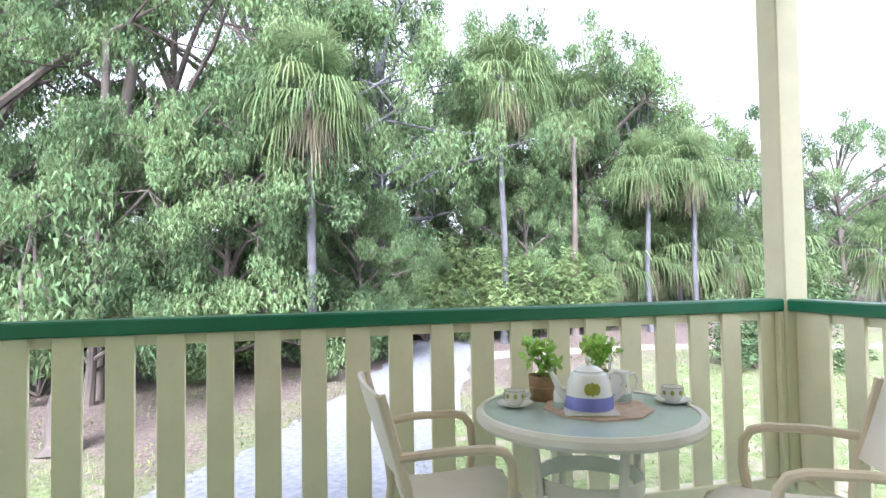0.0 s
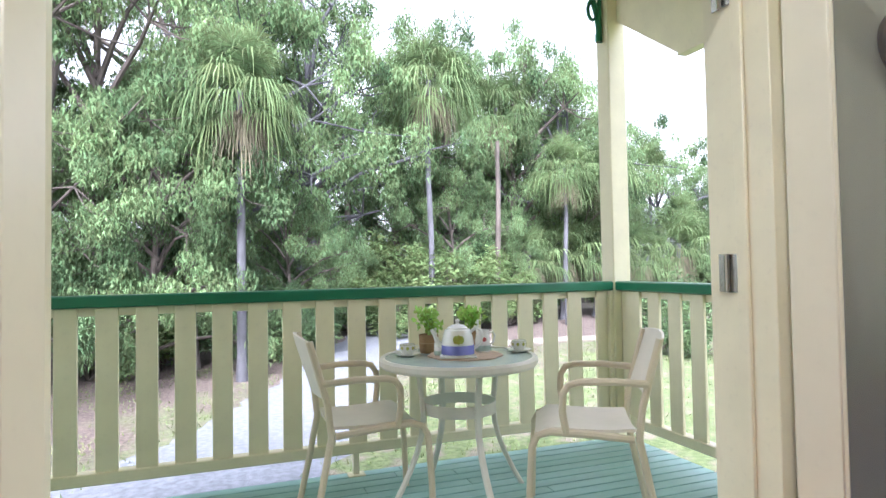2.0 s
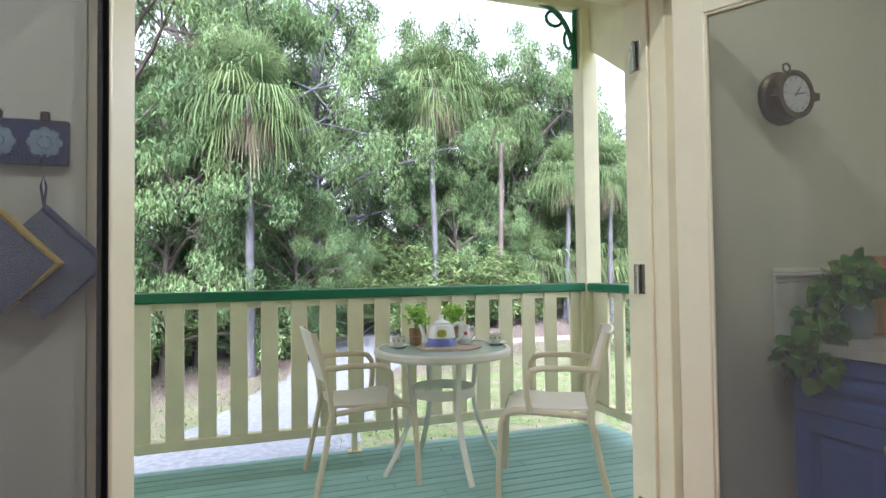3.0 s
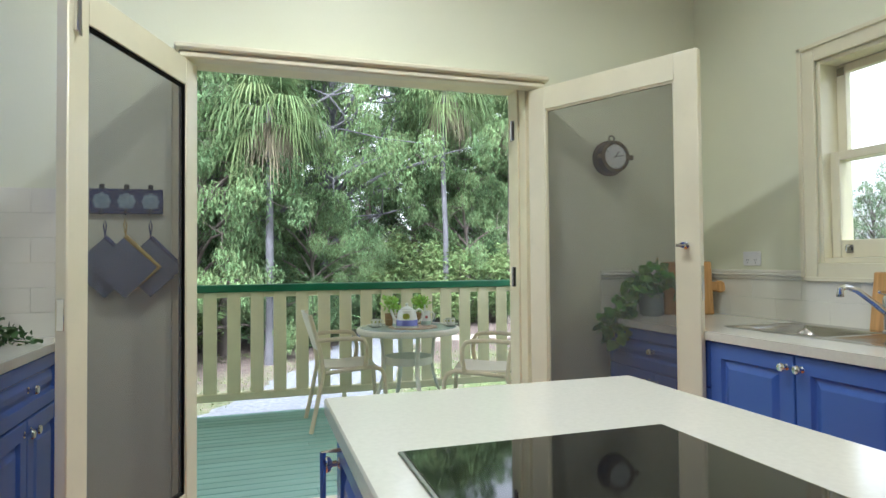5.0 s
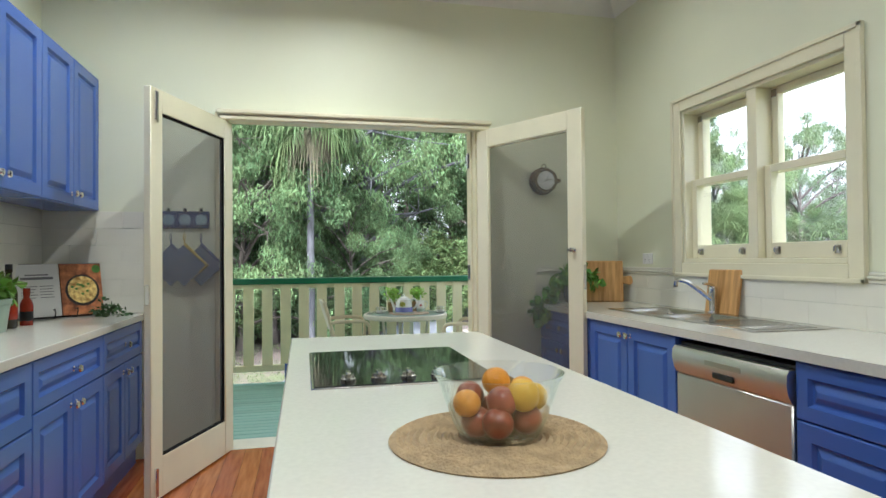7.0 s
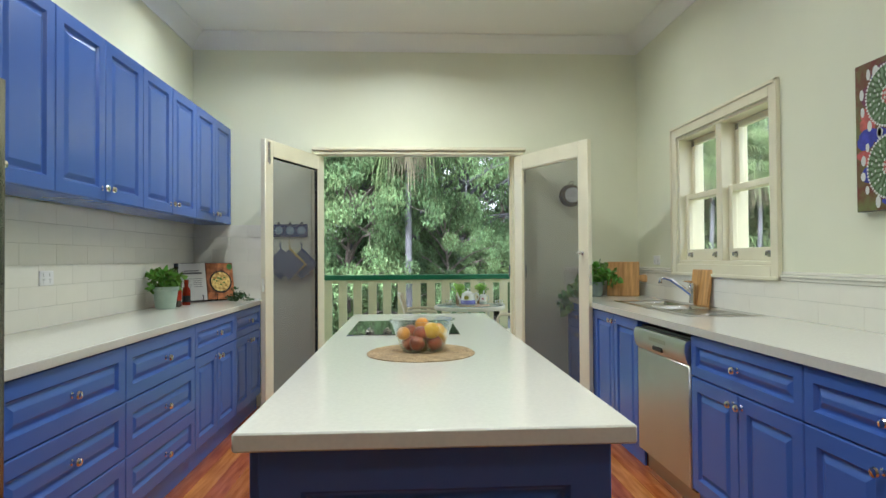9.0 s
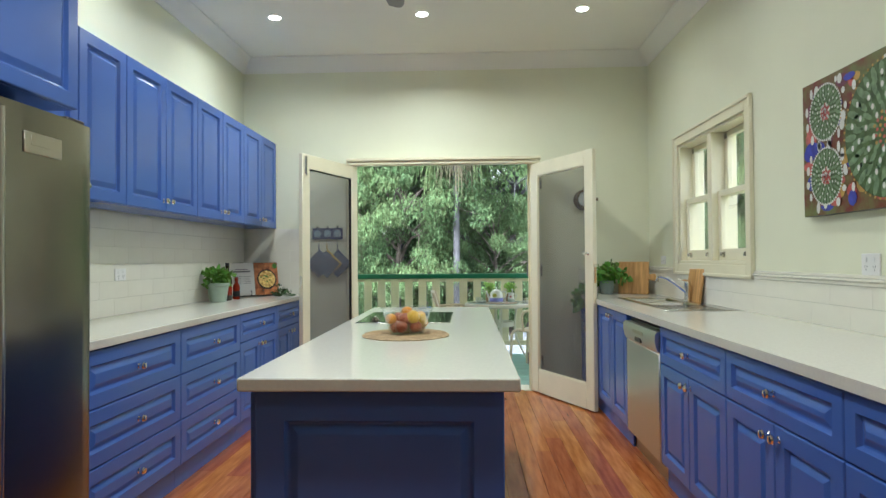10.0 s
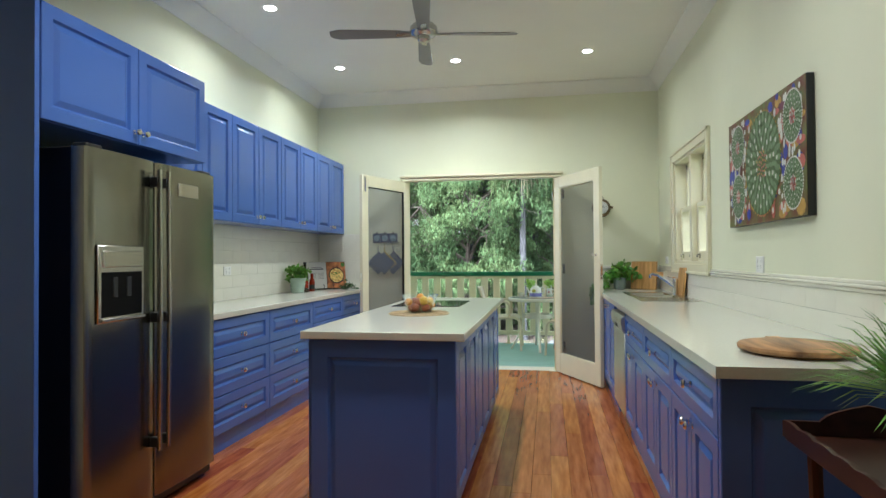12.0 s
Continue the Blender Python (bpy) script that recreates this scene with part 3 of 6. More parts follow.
# island
isl = thing("island_cabinet", "blue kitchen island with panelled end and doors", "kitchen island")
IX0, IX1, IY0, IY1 = 0.317, 1.03, -3.475, -1.10
part("body", G().box(IX0, IY0, 0.10, IX1 - 0.022, IY1, 0.88, 0.002), BLUE, isl)
part("kickboard", G().box(IX0 + 0.02, IY0 + 0.02, 0.0, IX1 - 0.05, IY1 - 0.02, 0.10, 0), BLUE, isl)
e = part("end_panel", front(IX1 - IX0, 0.88, 0.085), BLUE, isl, smooth=False)
e.location = (IX0, IY0, 0)
e = part("end_panel", front(IX1 - IX0, 0.78, 0.085), BLUE, isl, smooth=False)
e.location, e.rotation_euler = (IX1, IY1, 0.1), (0, 0, radians(180))
n = 6
dw = (IY1 - IY0) / n
for i in range(n):
    o = part("door", front(dw - 0.005, 0.765, 0.06), BLUE, isl, smooth=False)
    o.location, o.rotation_euler = (IX1 - 0.021, IY0 + i * dw + 0.0025, 0.105), (0, 0, radians(90))
for i in range(3):
    o = part("side_panel", front((IY1 - IY0) / 3 - 0.005, 0.765, 0.06), BLUE, isl, smooth=False)
    o.location, o.rotation_euler = (IX0, IY1 - i * (IY1 - IY0) / 3 - 0.0025, 0.105), (0, 0, radians(-90))
    part("knob", KNOB, CHROME, o, "small chrome knob").location = (0.05, -0.02, 0.7)
part("towel_rail", G().tube([(IX0 - 0.02, -1.18, 0.84), (IX0 - 0.06, -1.18, 0.84), (IX0 - 0.06, -1.18, 0.45), (IX0 - 0.02, -1.18, 0.45)], 0.006), CHROME, isl, "chrome rail")
solid("island_worktop", G().box(0.274, -3.523, 0.882, 1.075, -1.047, 0.92, 0.004), STONE, "thick pale stone top of the island", "worktop")
hob = thing("cooktop", "black glass cooktop with steel rim and four knobs", "cooktop", Matrix.Translation((0, 0, 0.92)))
part("rim", G().box(0.341, -2.08, -0.004, 0.839, -1.488, 0.004, 0.002), STEELH, hob, "brushed steel rim")
part("glass", G().box(0.349, -2.072, 0.003, 0.831, -1.496, 0.006, 0.001), HOB, hob, "black reflective glass")
for i in range(4):
    part("knob", G().lathe([(0.021, 0.006), (0.021, 0.012), (0.017, 0.014), (0.016, 0.022), (0.0, 0.023)], (0.437 + i * 0.08, -2.01, 0), n=18)
         .box(0.431 + i * 0.08, -2.032, 0.020, 0.443 + i * 0.08, -1.988, 0.030, 0.002), STEELH, hob, "steel control knob")

# right-hand run
RX = 2.01
units = [(0.45, -0.31, "d2", "blue base cabinet with drawer near the door"), (-0.31, -1.155, "2", "blue double-door sink cabinet with chrome knobs"),
         (-1.84, -2.68, "d2", "blue base cabinet with one drawer over two doors"), (-2.68, -3.45, "d2", "blue base cabinet with one drawer over two doors"),
         (-3.45, -4.185, "d2", "blue base cabinet with one drawer over two doors")]
for y0, y1, lay, lab in units:
    base_unit("base_cabinet", y0 - y1, pose(RX, y0, 0, 0, 0, -90), lay, lab, 0.6)
ep = thing("counter_end_panel", "blue panelled end of the sink counter", "panel")
e = part("panel", front(XR - RX + 0.015, 0.88, 0.09), BLUE, ep, smooth=False)
e.location = (RX - 0.02, -4.187, 0)
top = thing("sink_worktop", "long pale stone worktop around the sink", "worktop")
SX0, SX1, SY0, SY1 = 2.185, 2.585, -1.42, -0.225
g = G()
vs = []
for z in (0.882, 0.92):
    for x0, y0, x1, y1 in ((1.97, -4.24, XR - 0.002, YN - 0.002), (SX0, SY0, SX1, SY1)):
        vs += [(x0, y0, z), (x1, y0, z), (x1, y1, z), (x0, y1, z)]
fs = []
for i in range(4):
    k = (i + 1) % 4
    fs += [(i, k, 4 + k, 4 + i), (8 + i, 8 + k, 12 + k, 12 + i), (i, k, 8 + k, 8 + i), (4 + i, 4 + k, 12 + k, 12 + i)]
g.add(vs, fs)
part("slab", g, STONE, top)
# dishwasher
dw_ = thing("dishwasher", "stainless steel dishwasher under the worktop", "dishwasher", pose(RX, -1.16, 0, 0, 0, -90) @ Matrix.Diagonal((1.115, 1, 0.985, 1)))
part("body", G().box(0.004, 0.002, 0.1, 0.604, 0.58, 0.868, 0.002), BLACK, dw_, "black housing")
part("door", G().box(0.006, -0.026, 0.12, 0.602, 0.0, 0.73, 0.006), STEELDW, dw_, "brushed steel door")
g = G()
prof = [(0.0, 0.73), (-0.026, 0.732), (-0.040, 0.76), (-0.048, 0.80), (-0.046, 0.835), (-0.034, 0.852), (0.0, 0.852)]
vs = [(x, y, z) for x in (0.006, 0.602) for y, z in prof]
k = len(prof)
g.add(vs, [(i, (i + 1) % k, k + (i + 1) % k, k + i) for i in range(k)] + [tuple(range(k)), tuple(range(k, 2 * k))])
part("control_panel", g, STEELDW, dw_, "curved silver control panel")
part("handle_recess", G().box(0.25, -0.0495, 0.752, 0.36, -0.03, 0.778, 0.004), BLACK, dw_, "dark handle recess")
part("button_strip", G().box(0.21, -0.0495, 0.80, 0.40, -0.044, 0.822, 0.001), STEEL, dw_)
part("kick_panel", G().box(0.01, 0.03, 0.0, 0.598, 0.04, 0.11, 0.001), STEEL, dw_)
# sink
sink = thing("sink", "stainless steel double sink with drainer", "sink", Matrix.Translation((0, 0, 0.92)))


def bowl_mesh(x0, x1, y0, y1, d):
    q = G()
    pts = lambda e, z: [(x0 + e, y0 + e, z), (x1 - e, y0 + e, z), (x1 - e, y1 - e, z), (x0 + e, y1 - e, z)]
    vs = pts(0, 0.004) + pts(0.012, -0.01) + pts(0.022, -d + 0.03) + pts(0.05, -d)
    fs = []
    for k in range(3):
        fs += [(4 * k + i, 4 * k + (i + 1) % 4, 4 * k + 4 + (i + 1) % 4, 4 * k + 4 + i) for i in range(4)]
    return q.add(vs, fs + [(12, 13, 14, 15)])


part("bowl", bowl_mesh(SX0 + 0.03, SX1 - 0.05, -0.66, -0.30, 0.16), STEELH, sink)
part("bowl", bowl_mesh(SX0 + 0.03, SX1 - 0.05, -0.98, -0.69, 0.14), STEELH, sink)
g = G()
e = 0.03
for (x0, y0, x1, y1) in ((SX0 - 0.02, SY0 - 0.02, SX0 + e, SY1 + 0.02), (SX1 - 0.05, SY0 - 0.02, SX1 + 0.02, SY1 + 0.02), (SX0 + e, -0.30, SX1 - 0.05, SY1 + 0.02),
                         (SX0 + e, -0.69, SX1 - 0.05, -0.66), (SX0 + e, SY0 - 0.02, SX1 - 0.05, -0.98)):
    g.box(x0, y0, 0.0005, x1, y1, 0.0045, 0.001)
part("rim", g, STEELH, sink)
g = G()
for i in range(9):
    g.box(SX0 + 0.05 + i * 0.035, SY0 + 0.02, 0.0045, SX0 + 0.066 + i * 0.035, -1.02, 0.0075, 0.0015)
part("drainer_ribs", g, STEELH, sink)

# ---- fridge ----
fr = thing("fridge", "stainless side-by-side fridge with water dispenser", "fridge")
FX, FY0, FY1 = -0.505, -3.975, -2.96
fm = -3.507
part("body", G().box(XL + 0.02, FY0 + 0.02, 0.03, FX - 0.07, FY1 - 0.02, 1.77, 0.005), BLACK, fr, "dark grey cabinet")
for nm, y0, y1 in (("freezer_door", FY0, fm - 0.004), ("fridge_door", fm + 0.004, FY1)):
    q = G()
    k = 10
    prof = [(FX - 0.075, y0), (FX - 0.012, y0), (FX - 0.004, y0 + 0.012)]
    prof += [(FX - 0.004 + 0.012 * math.sin(math.pi * i / k), y0 + 0.012 + (y1 - y0 - 0.024) * i / k) for i in range(1, k)]
    prof += [(FX - 0.004, y1 - 0.012), (FX - 0.012, y1), (FX - 0.075, y1)]
    q.prism(prof, 0.075, 1.765)
    d = part(nm, q, FRIDGESTEEL, fr)
    hy = fm - 0.035 if nm == "freezer_door" else fm + 0.035
    hd = part("handle", G().tube([(FX + 0.045, hy, 0.32), (FX + 0.05, hy, 1.0), (FX + 0.045, hy, 1.72)], 0.012, 10), STEELH, d, "long steel bar handle")
    for z in (0.36, 0.98, 1.66):
        part("handle_mount", G().box(FX - 0.002, hy - 0.014, z - 0.025, FX + 0.045, hy + 0.014, z + 0.025, 0.004), BLACK, d)
    if nm == "freezer_door":
        part("dispenser_frame", G().box(FX - 0.002, -3.92, 0.985, FX + 0.012, -3.615, 1.335, 0.008), STEELH, d, "silver dispenser surround")
        # no hole in the door: this black slab paints the hollow's shade
        part("dispenser_recess_shade", G().box(FX + 0.0, -3.9, 1.01, FX + 0.0135, -3.63, 1.215, 0.003), SEALSHADEBLACK, d, "flat black slab as the shade in the dispenser recess")
        part("dispenser_panel", G().box(FX, -3.895, 1.235, FX + 0.0145, -3.635, 1.31, 0.003), STEEL, d, "brushed control panel")
        part("drip_tray", G().box(FX, -3.905, 0.99, FX + 0.03, -3.625, 1.008, 0.004), STEELH, d)
        part("paddle", G().box(FX + 0.012, -3.83, 1.10, FX + 0.018, -3.80, 1.19, 0.002).box(FX + 0.012, -3.74, 1.10, FX + 0.018, -3.71, 1.19, 0.002), BLACK, d)
    else:
        part("badge", G().box(FX + 0.004, -3.33, 1.61, FX + 0.011, -3.15, 1.68, 0.003), STEEL, d, "silver display badge")
        part("badge_window", G().box(FX + 0.009, -3.30, 1.637, FX + 0.0125, -3.19, 1.668, 0.001), STEEL, d)
part("bottom_grille", G().box(FX - 0.07, FY0 + 0.01, 0.02, FX - 0.03, FY1 - 0.01, 0.072, 0.003), BLACK, fr)
part("hinge_cover", G().box(FX - 0.09, FY1 - 0.12, 1.765, FX - 0.02, FY1 - 0.02, 1.785, 0.004).box(FX - 0.09, FY0 + 0.02, 1.765, FX - 0.02, FY0 + 0.12, 1.785, 0.004), BLACK, fr)
part("foot", G().lathe([(0.02, 0), (0.02, 0.03)], (FX - 0.12, FY1 - 0.1, 0), n=10).lathe([(0.02, 0), (0.02, 0.03)], (FX - 0.12, FY0 + 0.1, 0), n=10).lathe([(0.02, 0), (0.02, 0.03)], (XL + 0.1, FY1 - 0.1, 0), n=10), BLACK, fr)

# ---- ceiling fan ----
fan = thing("ceiling_fan", "brushed metal ceiling fan with four grey blades", "ceiling fan", Matrix.Translation((0.593, -2.07, 0)))
part("canopy", G().lathe([(0.065, ZC), (0.065, ZC - 0.03), (0.04, ZC - 0.06), (0.014, ZC - 0.07)], n=20), STEELH, fan)
part("rod", G().lathe([(0.012, 2.95), (0.012, ZC - 0.06)], n=12), STEELH, fan)
part("motor", G().lathe([(0.02, 2.96), (0.075, 2.945), (0.098, 2.92), (0.10, 2.885), (0.085, 2.865), (0.05, 2.855), (0.045, 2.83), (0.03, 2.818), (0.0, 2.815)], n=28), STEELH, fan, "domed brushed steel motor")
for i in range(4):
    q = G()
    prof = [(0.09, -0.03), (0.20, -0.045), (0.60, -0.062), (0.65, -0.05), (0.672, -0.02), (0.67, 0.03), (0.60, 0.055), (0.20, 0.045), (0.09, 0.03)]
    q.prism(prof, -0.003, 0.003).turned(pose(0, 0, 2.875, 0, 0, i * 90 + 10.5) @ pose(0, 0, 0, 12, 0, 0))
    b = part("blade", q, FANBLADE, fan, "long flat metal blade")
    part("blade_arm", G().box(0.08, -0.02, -0.008, 0.2, 0.02, -0.002, 0.002).turned(pose(0, 0, 2.875, 0, 0, i * 90 + 10.5) @ pose(0, 0, 0, 12, 0, 0)), STEELH, b)

# ---- ground ----
ZG = -1.8


def ground_material():
    m = bpy.data.materials.new("bush_ground")
    m.use_nodes = True
    n, l = m.node_tree.nodes, m.node_tree.links
    p = n["Principled BSDF"]
    p.inputs["Roughness"].default_value = 0.95
    co = n.new("ShaderNodeTexCoord")

    def noise_(scale, detail=6):
        t = n.new("ShaderNodeTexNoise")
        t.inputs["Scale"].default_value, t.inputs["Detail"].default_value = scale, detail
        l.new(co.outputs["Object"], t.inputs["Vector"])
        return t.outputs["Fac"]

    def mixed(fac, a, b, lo, hi):
        r = n.new("ShaderNodeMapRange")
        r.inputs["From Min"].default_value, r.inputs["From Max"].default_value = lo, hi
        l.new(fac, r.inputs["Value"])
        x = n.new("ShaderNodeMix")
        x.data_type = "RGBA"
        l.new(r.outputs[0], x.inputs[0])
        for k, c in ((6, a), (7, b)):
            if isinstance(c, tuple):
                x.inputs[k].default_value = (*c, 1)
            else:
                l.new(c, x.inputs[k])
        return x.outputs[2]

    litter = mixed(noise_(14, 10), (0.06, 0.045, 0.038), (0.19, 0.145, 0.125), 0.35, 0.65)
    grass = mixed(noise_(9, 10), (0.075, 0.115, 0.035), (0.18, 0.215, 0.09), 0.35, 0.65)
    grass = mixed(noise_(2.2, 6), grass, (0.22, 0.185, 0.145), 0.50, 0.66)
    sep = n.new("ShaderNodeSeparateXYZ")
    l.new(co.outputs["Object"], sep.inputs[0])
    ma = n.new("ShaderNodeMath")
    ma.operation = "MULTIPLY_ADD"
    l.new(noise_(0.35, 4), ma.inputs[0])
    ma.inputs[1].default_value = 12.0
    l.new(sep.outputs["Y"], ma.inputs[2])
    mb = n.new("ShaderNodeMath")
    mb.operation = "MULTIPLY_ADD"
    l.new(sep.outputs["X"], mb.inputs[0])
    mb.inputs[1].default_value = -0.45
    l.new(ma.outputs[0], mb.inputs[2])
    l.new(mixed(mb.outputs[0], grass, litter, 16.5, 19.5), p.inputs["Base Color"])
    bp = n.new("ShaderNodeBump")
    bp.inputs["Strength"].default_value, bp.inputs["Distance"].default_value = 0.8, 0.05
    l.new(noise_(22, 8), bp.inputs["Height"])
    l.new(bp.outputs[0], p.inputs["Normal"])
    return m


g = G()
N = 40
for i in range(N + 1):
    for j in range(N + 1):
        u, w = (i / N * 2 - 1), (j / N * 2 - 1)
        g.v.append((700 * u * abs(u) ** 1.5, 700 * w * abs(w) ** 1.5, ZG))
g.f = [(i * (N + 1) + j, (i + 1) * (N + 1) + j, (i + 1) * (N + 1) + j + 1, i * (N + 1) + j + 1) for i in range(N) for j in range(N)]
structure("ground", g, ground_material(), "patchy grass and brown leaf litter under trees", "ground", smooth=False)


def ribbon(pts, z, ragged=0.15):
    """A flat track: rows of centre x, y and half-width."""
    q, rows = G(), []
    for k in range(len(pts) - 1):
        a, b = pts[k], pts[k + 1]
        for s in range(8):
            rows.append([a[i] + (b[i] - a[i]) * s / 8 for i in range(3)])
    rows.append(pts[-1])
    rr = random.Random(4)
    for k, (x, y, w) in enumerate(rows):
        a, b = rows[max(k - 1, 0)], rows[min(k + 1, len(rows) - 1)]
        d = Vector((b[0] - a[0], b[1] - a[1])).normalized()
        for s in (-1, -0.4, 0.4, 1):
            ww = w * s + (rr.uniform(-ragged, ragged) if abs(s) == 1 else 0)
            q.v.append((x + d.y * ww, y - d.x * ww, z))
    q.f = [(4 * k + i, 4 * k + i + 1, 4 * k + i + 5, 4 * k + i + 4) for k in range(len(rows) - 1) for i in range(3)]
    return q


structure("driveway", ribbon([(-4.5, 3.2, 2.2), (-1.6, 6.5, 1.9), (0.6, 9.9, 1.7), (2.0, 13.0, 1.55), (3.9, 18.2, 1.4), (6.5, 25, 1.4), (10.5, 36, 1.6)], ZG + 0.006), GRAVEL,
          "pale grey gravel driveway curving into the trees", "driveway", smooth=False)
structure("track", ribbon([(4.3, 19.6, 0.9), (8, 20.6, 0.7), (14, 20.3, 0.7), (22, 17.5, 0.8), (40, 8, 1)], ZG + 0.004), SAND, "sandy track across the grass", "path", smooth=False)
structure("road", ribbon([(-40, 44, 2.5), (-8, 42, 2.6), (11, 39, 2.8), (30, 36, 2.8), (70, 22, 3)], ZG + 0.008), SAND, "pale sandy road beyond the trees", "road", smooth=False)


# grass tufts in the clearing
rng = np.random.default_rng(7)
n = 26000
gx, gy = rng.uniform(-9, 16, n), rng.uniform(6.5, 19, n)
keep = (np.abs(gx - np.interp(gy, [6.5, 9.9, 13, 18.2], [-1.6, 0.6, 2.0, 3.9])) > 1.6) & (np.sin(gx * 1.3 + 2) * np.sin(gy * 1.1) + rng.normal(size=n) * 0.45 > 0.05)
gx, gy = gx[keep], gy[keep]
n = len(gx)
ga, gh = rng.uniform(0, 6.28, n), rng.uniform(0.03, 0.1, n)
gw = 0.012
p0 = np.stack([gx - np.cos(ga) * gw, gy - np.sin(ga) * gw, np.full(n, ZG)], 1)
p1 = np.stack([gx + np.cos(ga) * gw, gy + np.sin(ga) * gw, np.full(n, ZG)], 1)
p2 = np.stack([gx + rng.normal(size=n) * 0.04, gy + rng.normal(size=n) * 0.04, ZG + gh], 1)
q = G()
q.v, q.f = np.stack([p0, p1, p2], 1).reshape(-1, 3).tolist(), np.arange(n * 3).reshape(-1, 3).tolist()
GRASS = mat("dull_grass_blade", (0.09, 0.14, 0.04), 0.6, var=0.3, scale=0.6, bump=0, island=0.4, trans=0.3, col2=(0.20, 0.24, 0.09))
tagged(new("grass", mesh_of("grass", q, GRASS, False, False)), "short patchy lawn grass in the clearing", "grass", kind="stuff")

# ---- trees ----
def leaves(centres, count, size, rng, droop=0.6, radius=0.7, flat=0.6):
    """Many small lance-shaped leaves in clumps round the centres, as vertices and faces."""
    c = np.array(centres)
    k = rng.integers(0, len(c), count)
    d = rng.normal(size=(count, 3))
    d /= np.linalg.norm(d, axis=1)[:, None]
    r = radius * rng.random(count) ** 0.45
    pos = c[k, :3] + d * r[:, None] * np.array([1, 1, flat]) * c[k, 3][:, None]
    ax = rng.normal(size=(count, 3))
    ax[:, 2] = -np.abs(ax[:, 2]) * droop * 2 - droop
    ax /= np.linalg.norm(ax, axis=1)[:, None]
    sd = np.cross(ax, rng.normal(size=(count, 3)))
    sd /= np.linalg.norm(sd, axis=1)[:, None]
    ln = size * rng.uniform(0.6, 1.5, count)[:, None]
    wd = ln * rng.uniform(0.1, 0.19, count)[:, None]
    v = np.stack([pos + sd * wd, pos + ax * ln, pos - sd * wd], 1).reshape(-1, 3)
    f = np.arange(count * 3).reshape(-1, 3)
    q = G()
    q.v, q.f = v.tolist(), f.tolist()
    return q


def gum_tree(seed, h, r, count, low, material, bark, label, size=0.145, lean=0.04):
    """A broad bush tree: trunk, forking limbs and a ragged crown of clumps."""
    rng, rr = np.random.default_rng(seed), random.Random(seed)
    t = thing("gum_tree", label, "tree")
    w = G()
    top = Vector((rr.uniform(-1, 1) * lean * h, rr.uniform(-1, 1) * lean * h, h * 0.8))
    tr = []
    for k in range(8):
        s = k / 7
        tr.append(top * s + Vector((math.sin(s * 5 + seed) * 0.12, math.cos(s * 4 + seed) * 0.12, 0)) * s * (1 - s) * 4)
    rad = 0.018 * h
    w.tube(tr, [rad * (1.25 if k == 0 else 1 - 0.85 * k / 7) for k in range(8)], 9)
    centres = []
    for i in range(22):
        s = low + (1.0 - low) * (i + rr.random()) / 22
        a = i * 2.4 + rr.uniform(-0.5, 0.5)
        reach = r * (0.55 + 0.55 * rr.random()) * math.sin(math.pi * min(1, 0.22 + 0.78 * (s - low) / (1.02 - low))) ** 0.6
        base = top * min(s * 0.8 / 0.8, 1) * 0.86
        tip = Vector((base.x + math.cos(a) * reach, base.y + math.sin(a) * reach, h * s * 0.96 + rr.uniform(-0.3, 0.5)))
        mid = (base + tip) / 2 + Vector((rr.uniform(-0.3, 0.3), rr.uniform(-0.3, 0.3), 0.35))
        w.tube([base, (base + mid) / 2 + Vector((0, 0, 0.1)), mid, (mid + tip) / 2, tip], [rad * 0.42, rad * 0.34, rad * 0.27, rad * 0.18, rad * 0.08], 6)
        centres.append((*tip, rr.uniform(0.8, 1.3)))
        for q in range(4):
            o = Vector((rr.gauss(0, 0.55), rr.gauss(0, 0.55), rr.gauss(0, 0.42))) * r * 0.42
            e = mid.lerp(tip, rr.uniform(0.3, 1.1)) + o
            centres.append((*e, rr.uniform(0.55, 1.1)))
            w.tube([mid.lerp(tip, 0.4), mid.lerp(e, 0.6) + Vector((0, 0, 0.1)), e], [rad * 0.16, rad * 0.1, rad * 0.05], 5)
    part("trunk", w, bark, t, smooth=True, clean=False)
    part("crown", leaves(centres, int(count * 0.9), size, rng, 0.95, r * 0.155, 1.1), material, t, smooth=False, clean=False)
    return t


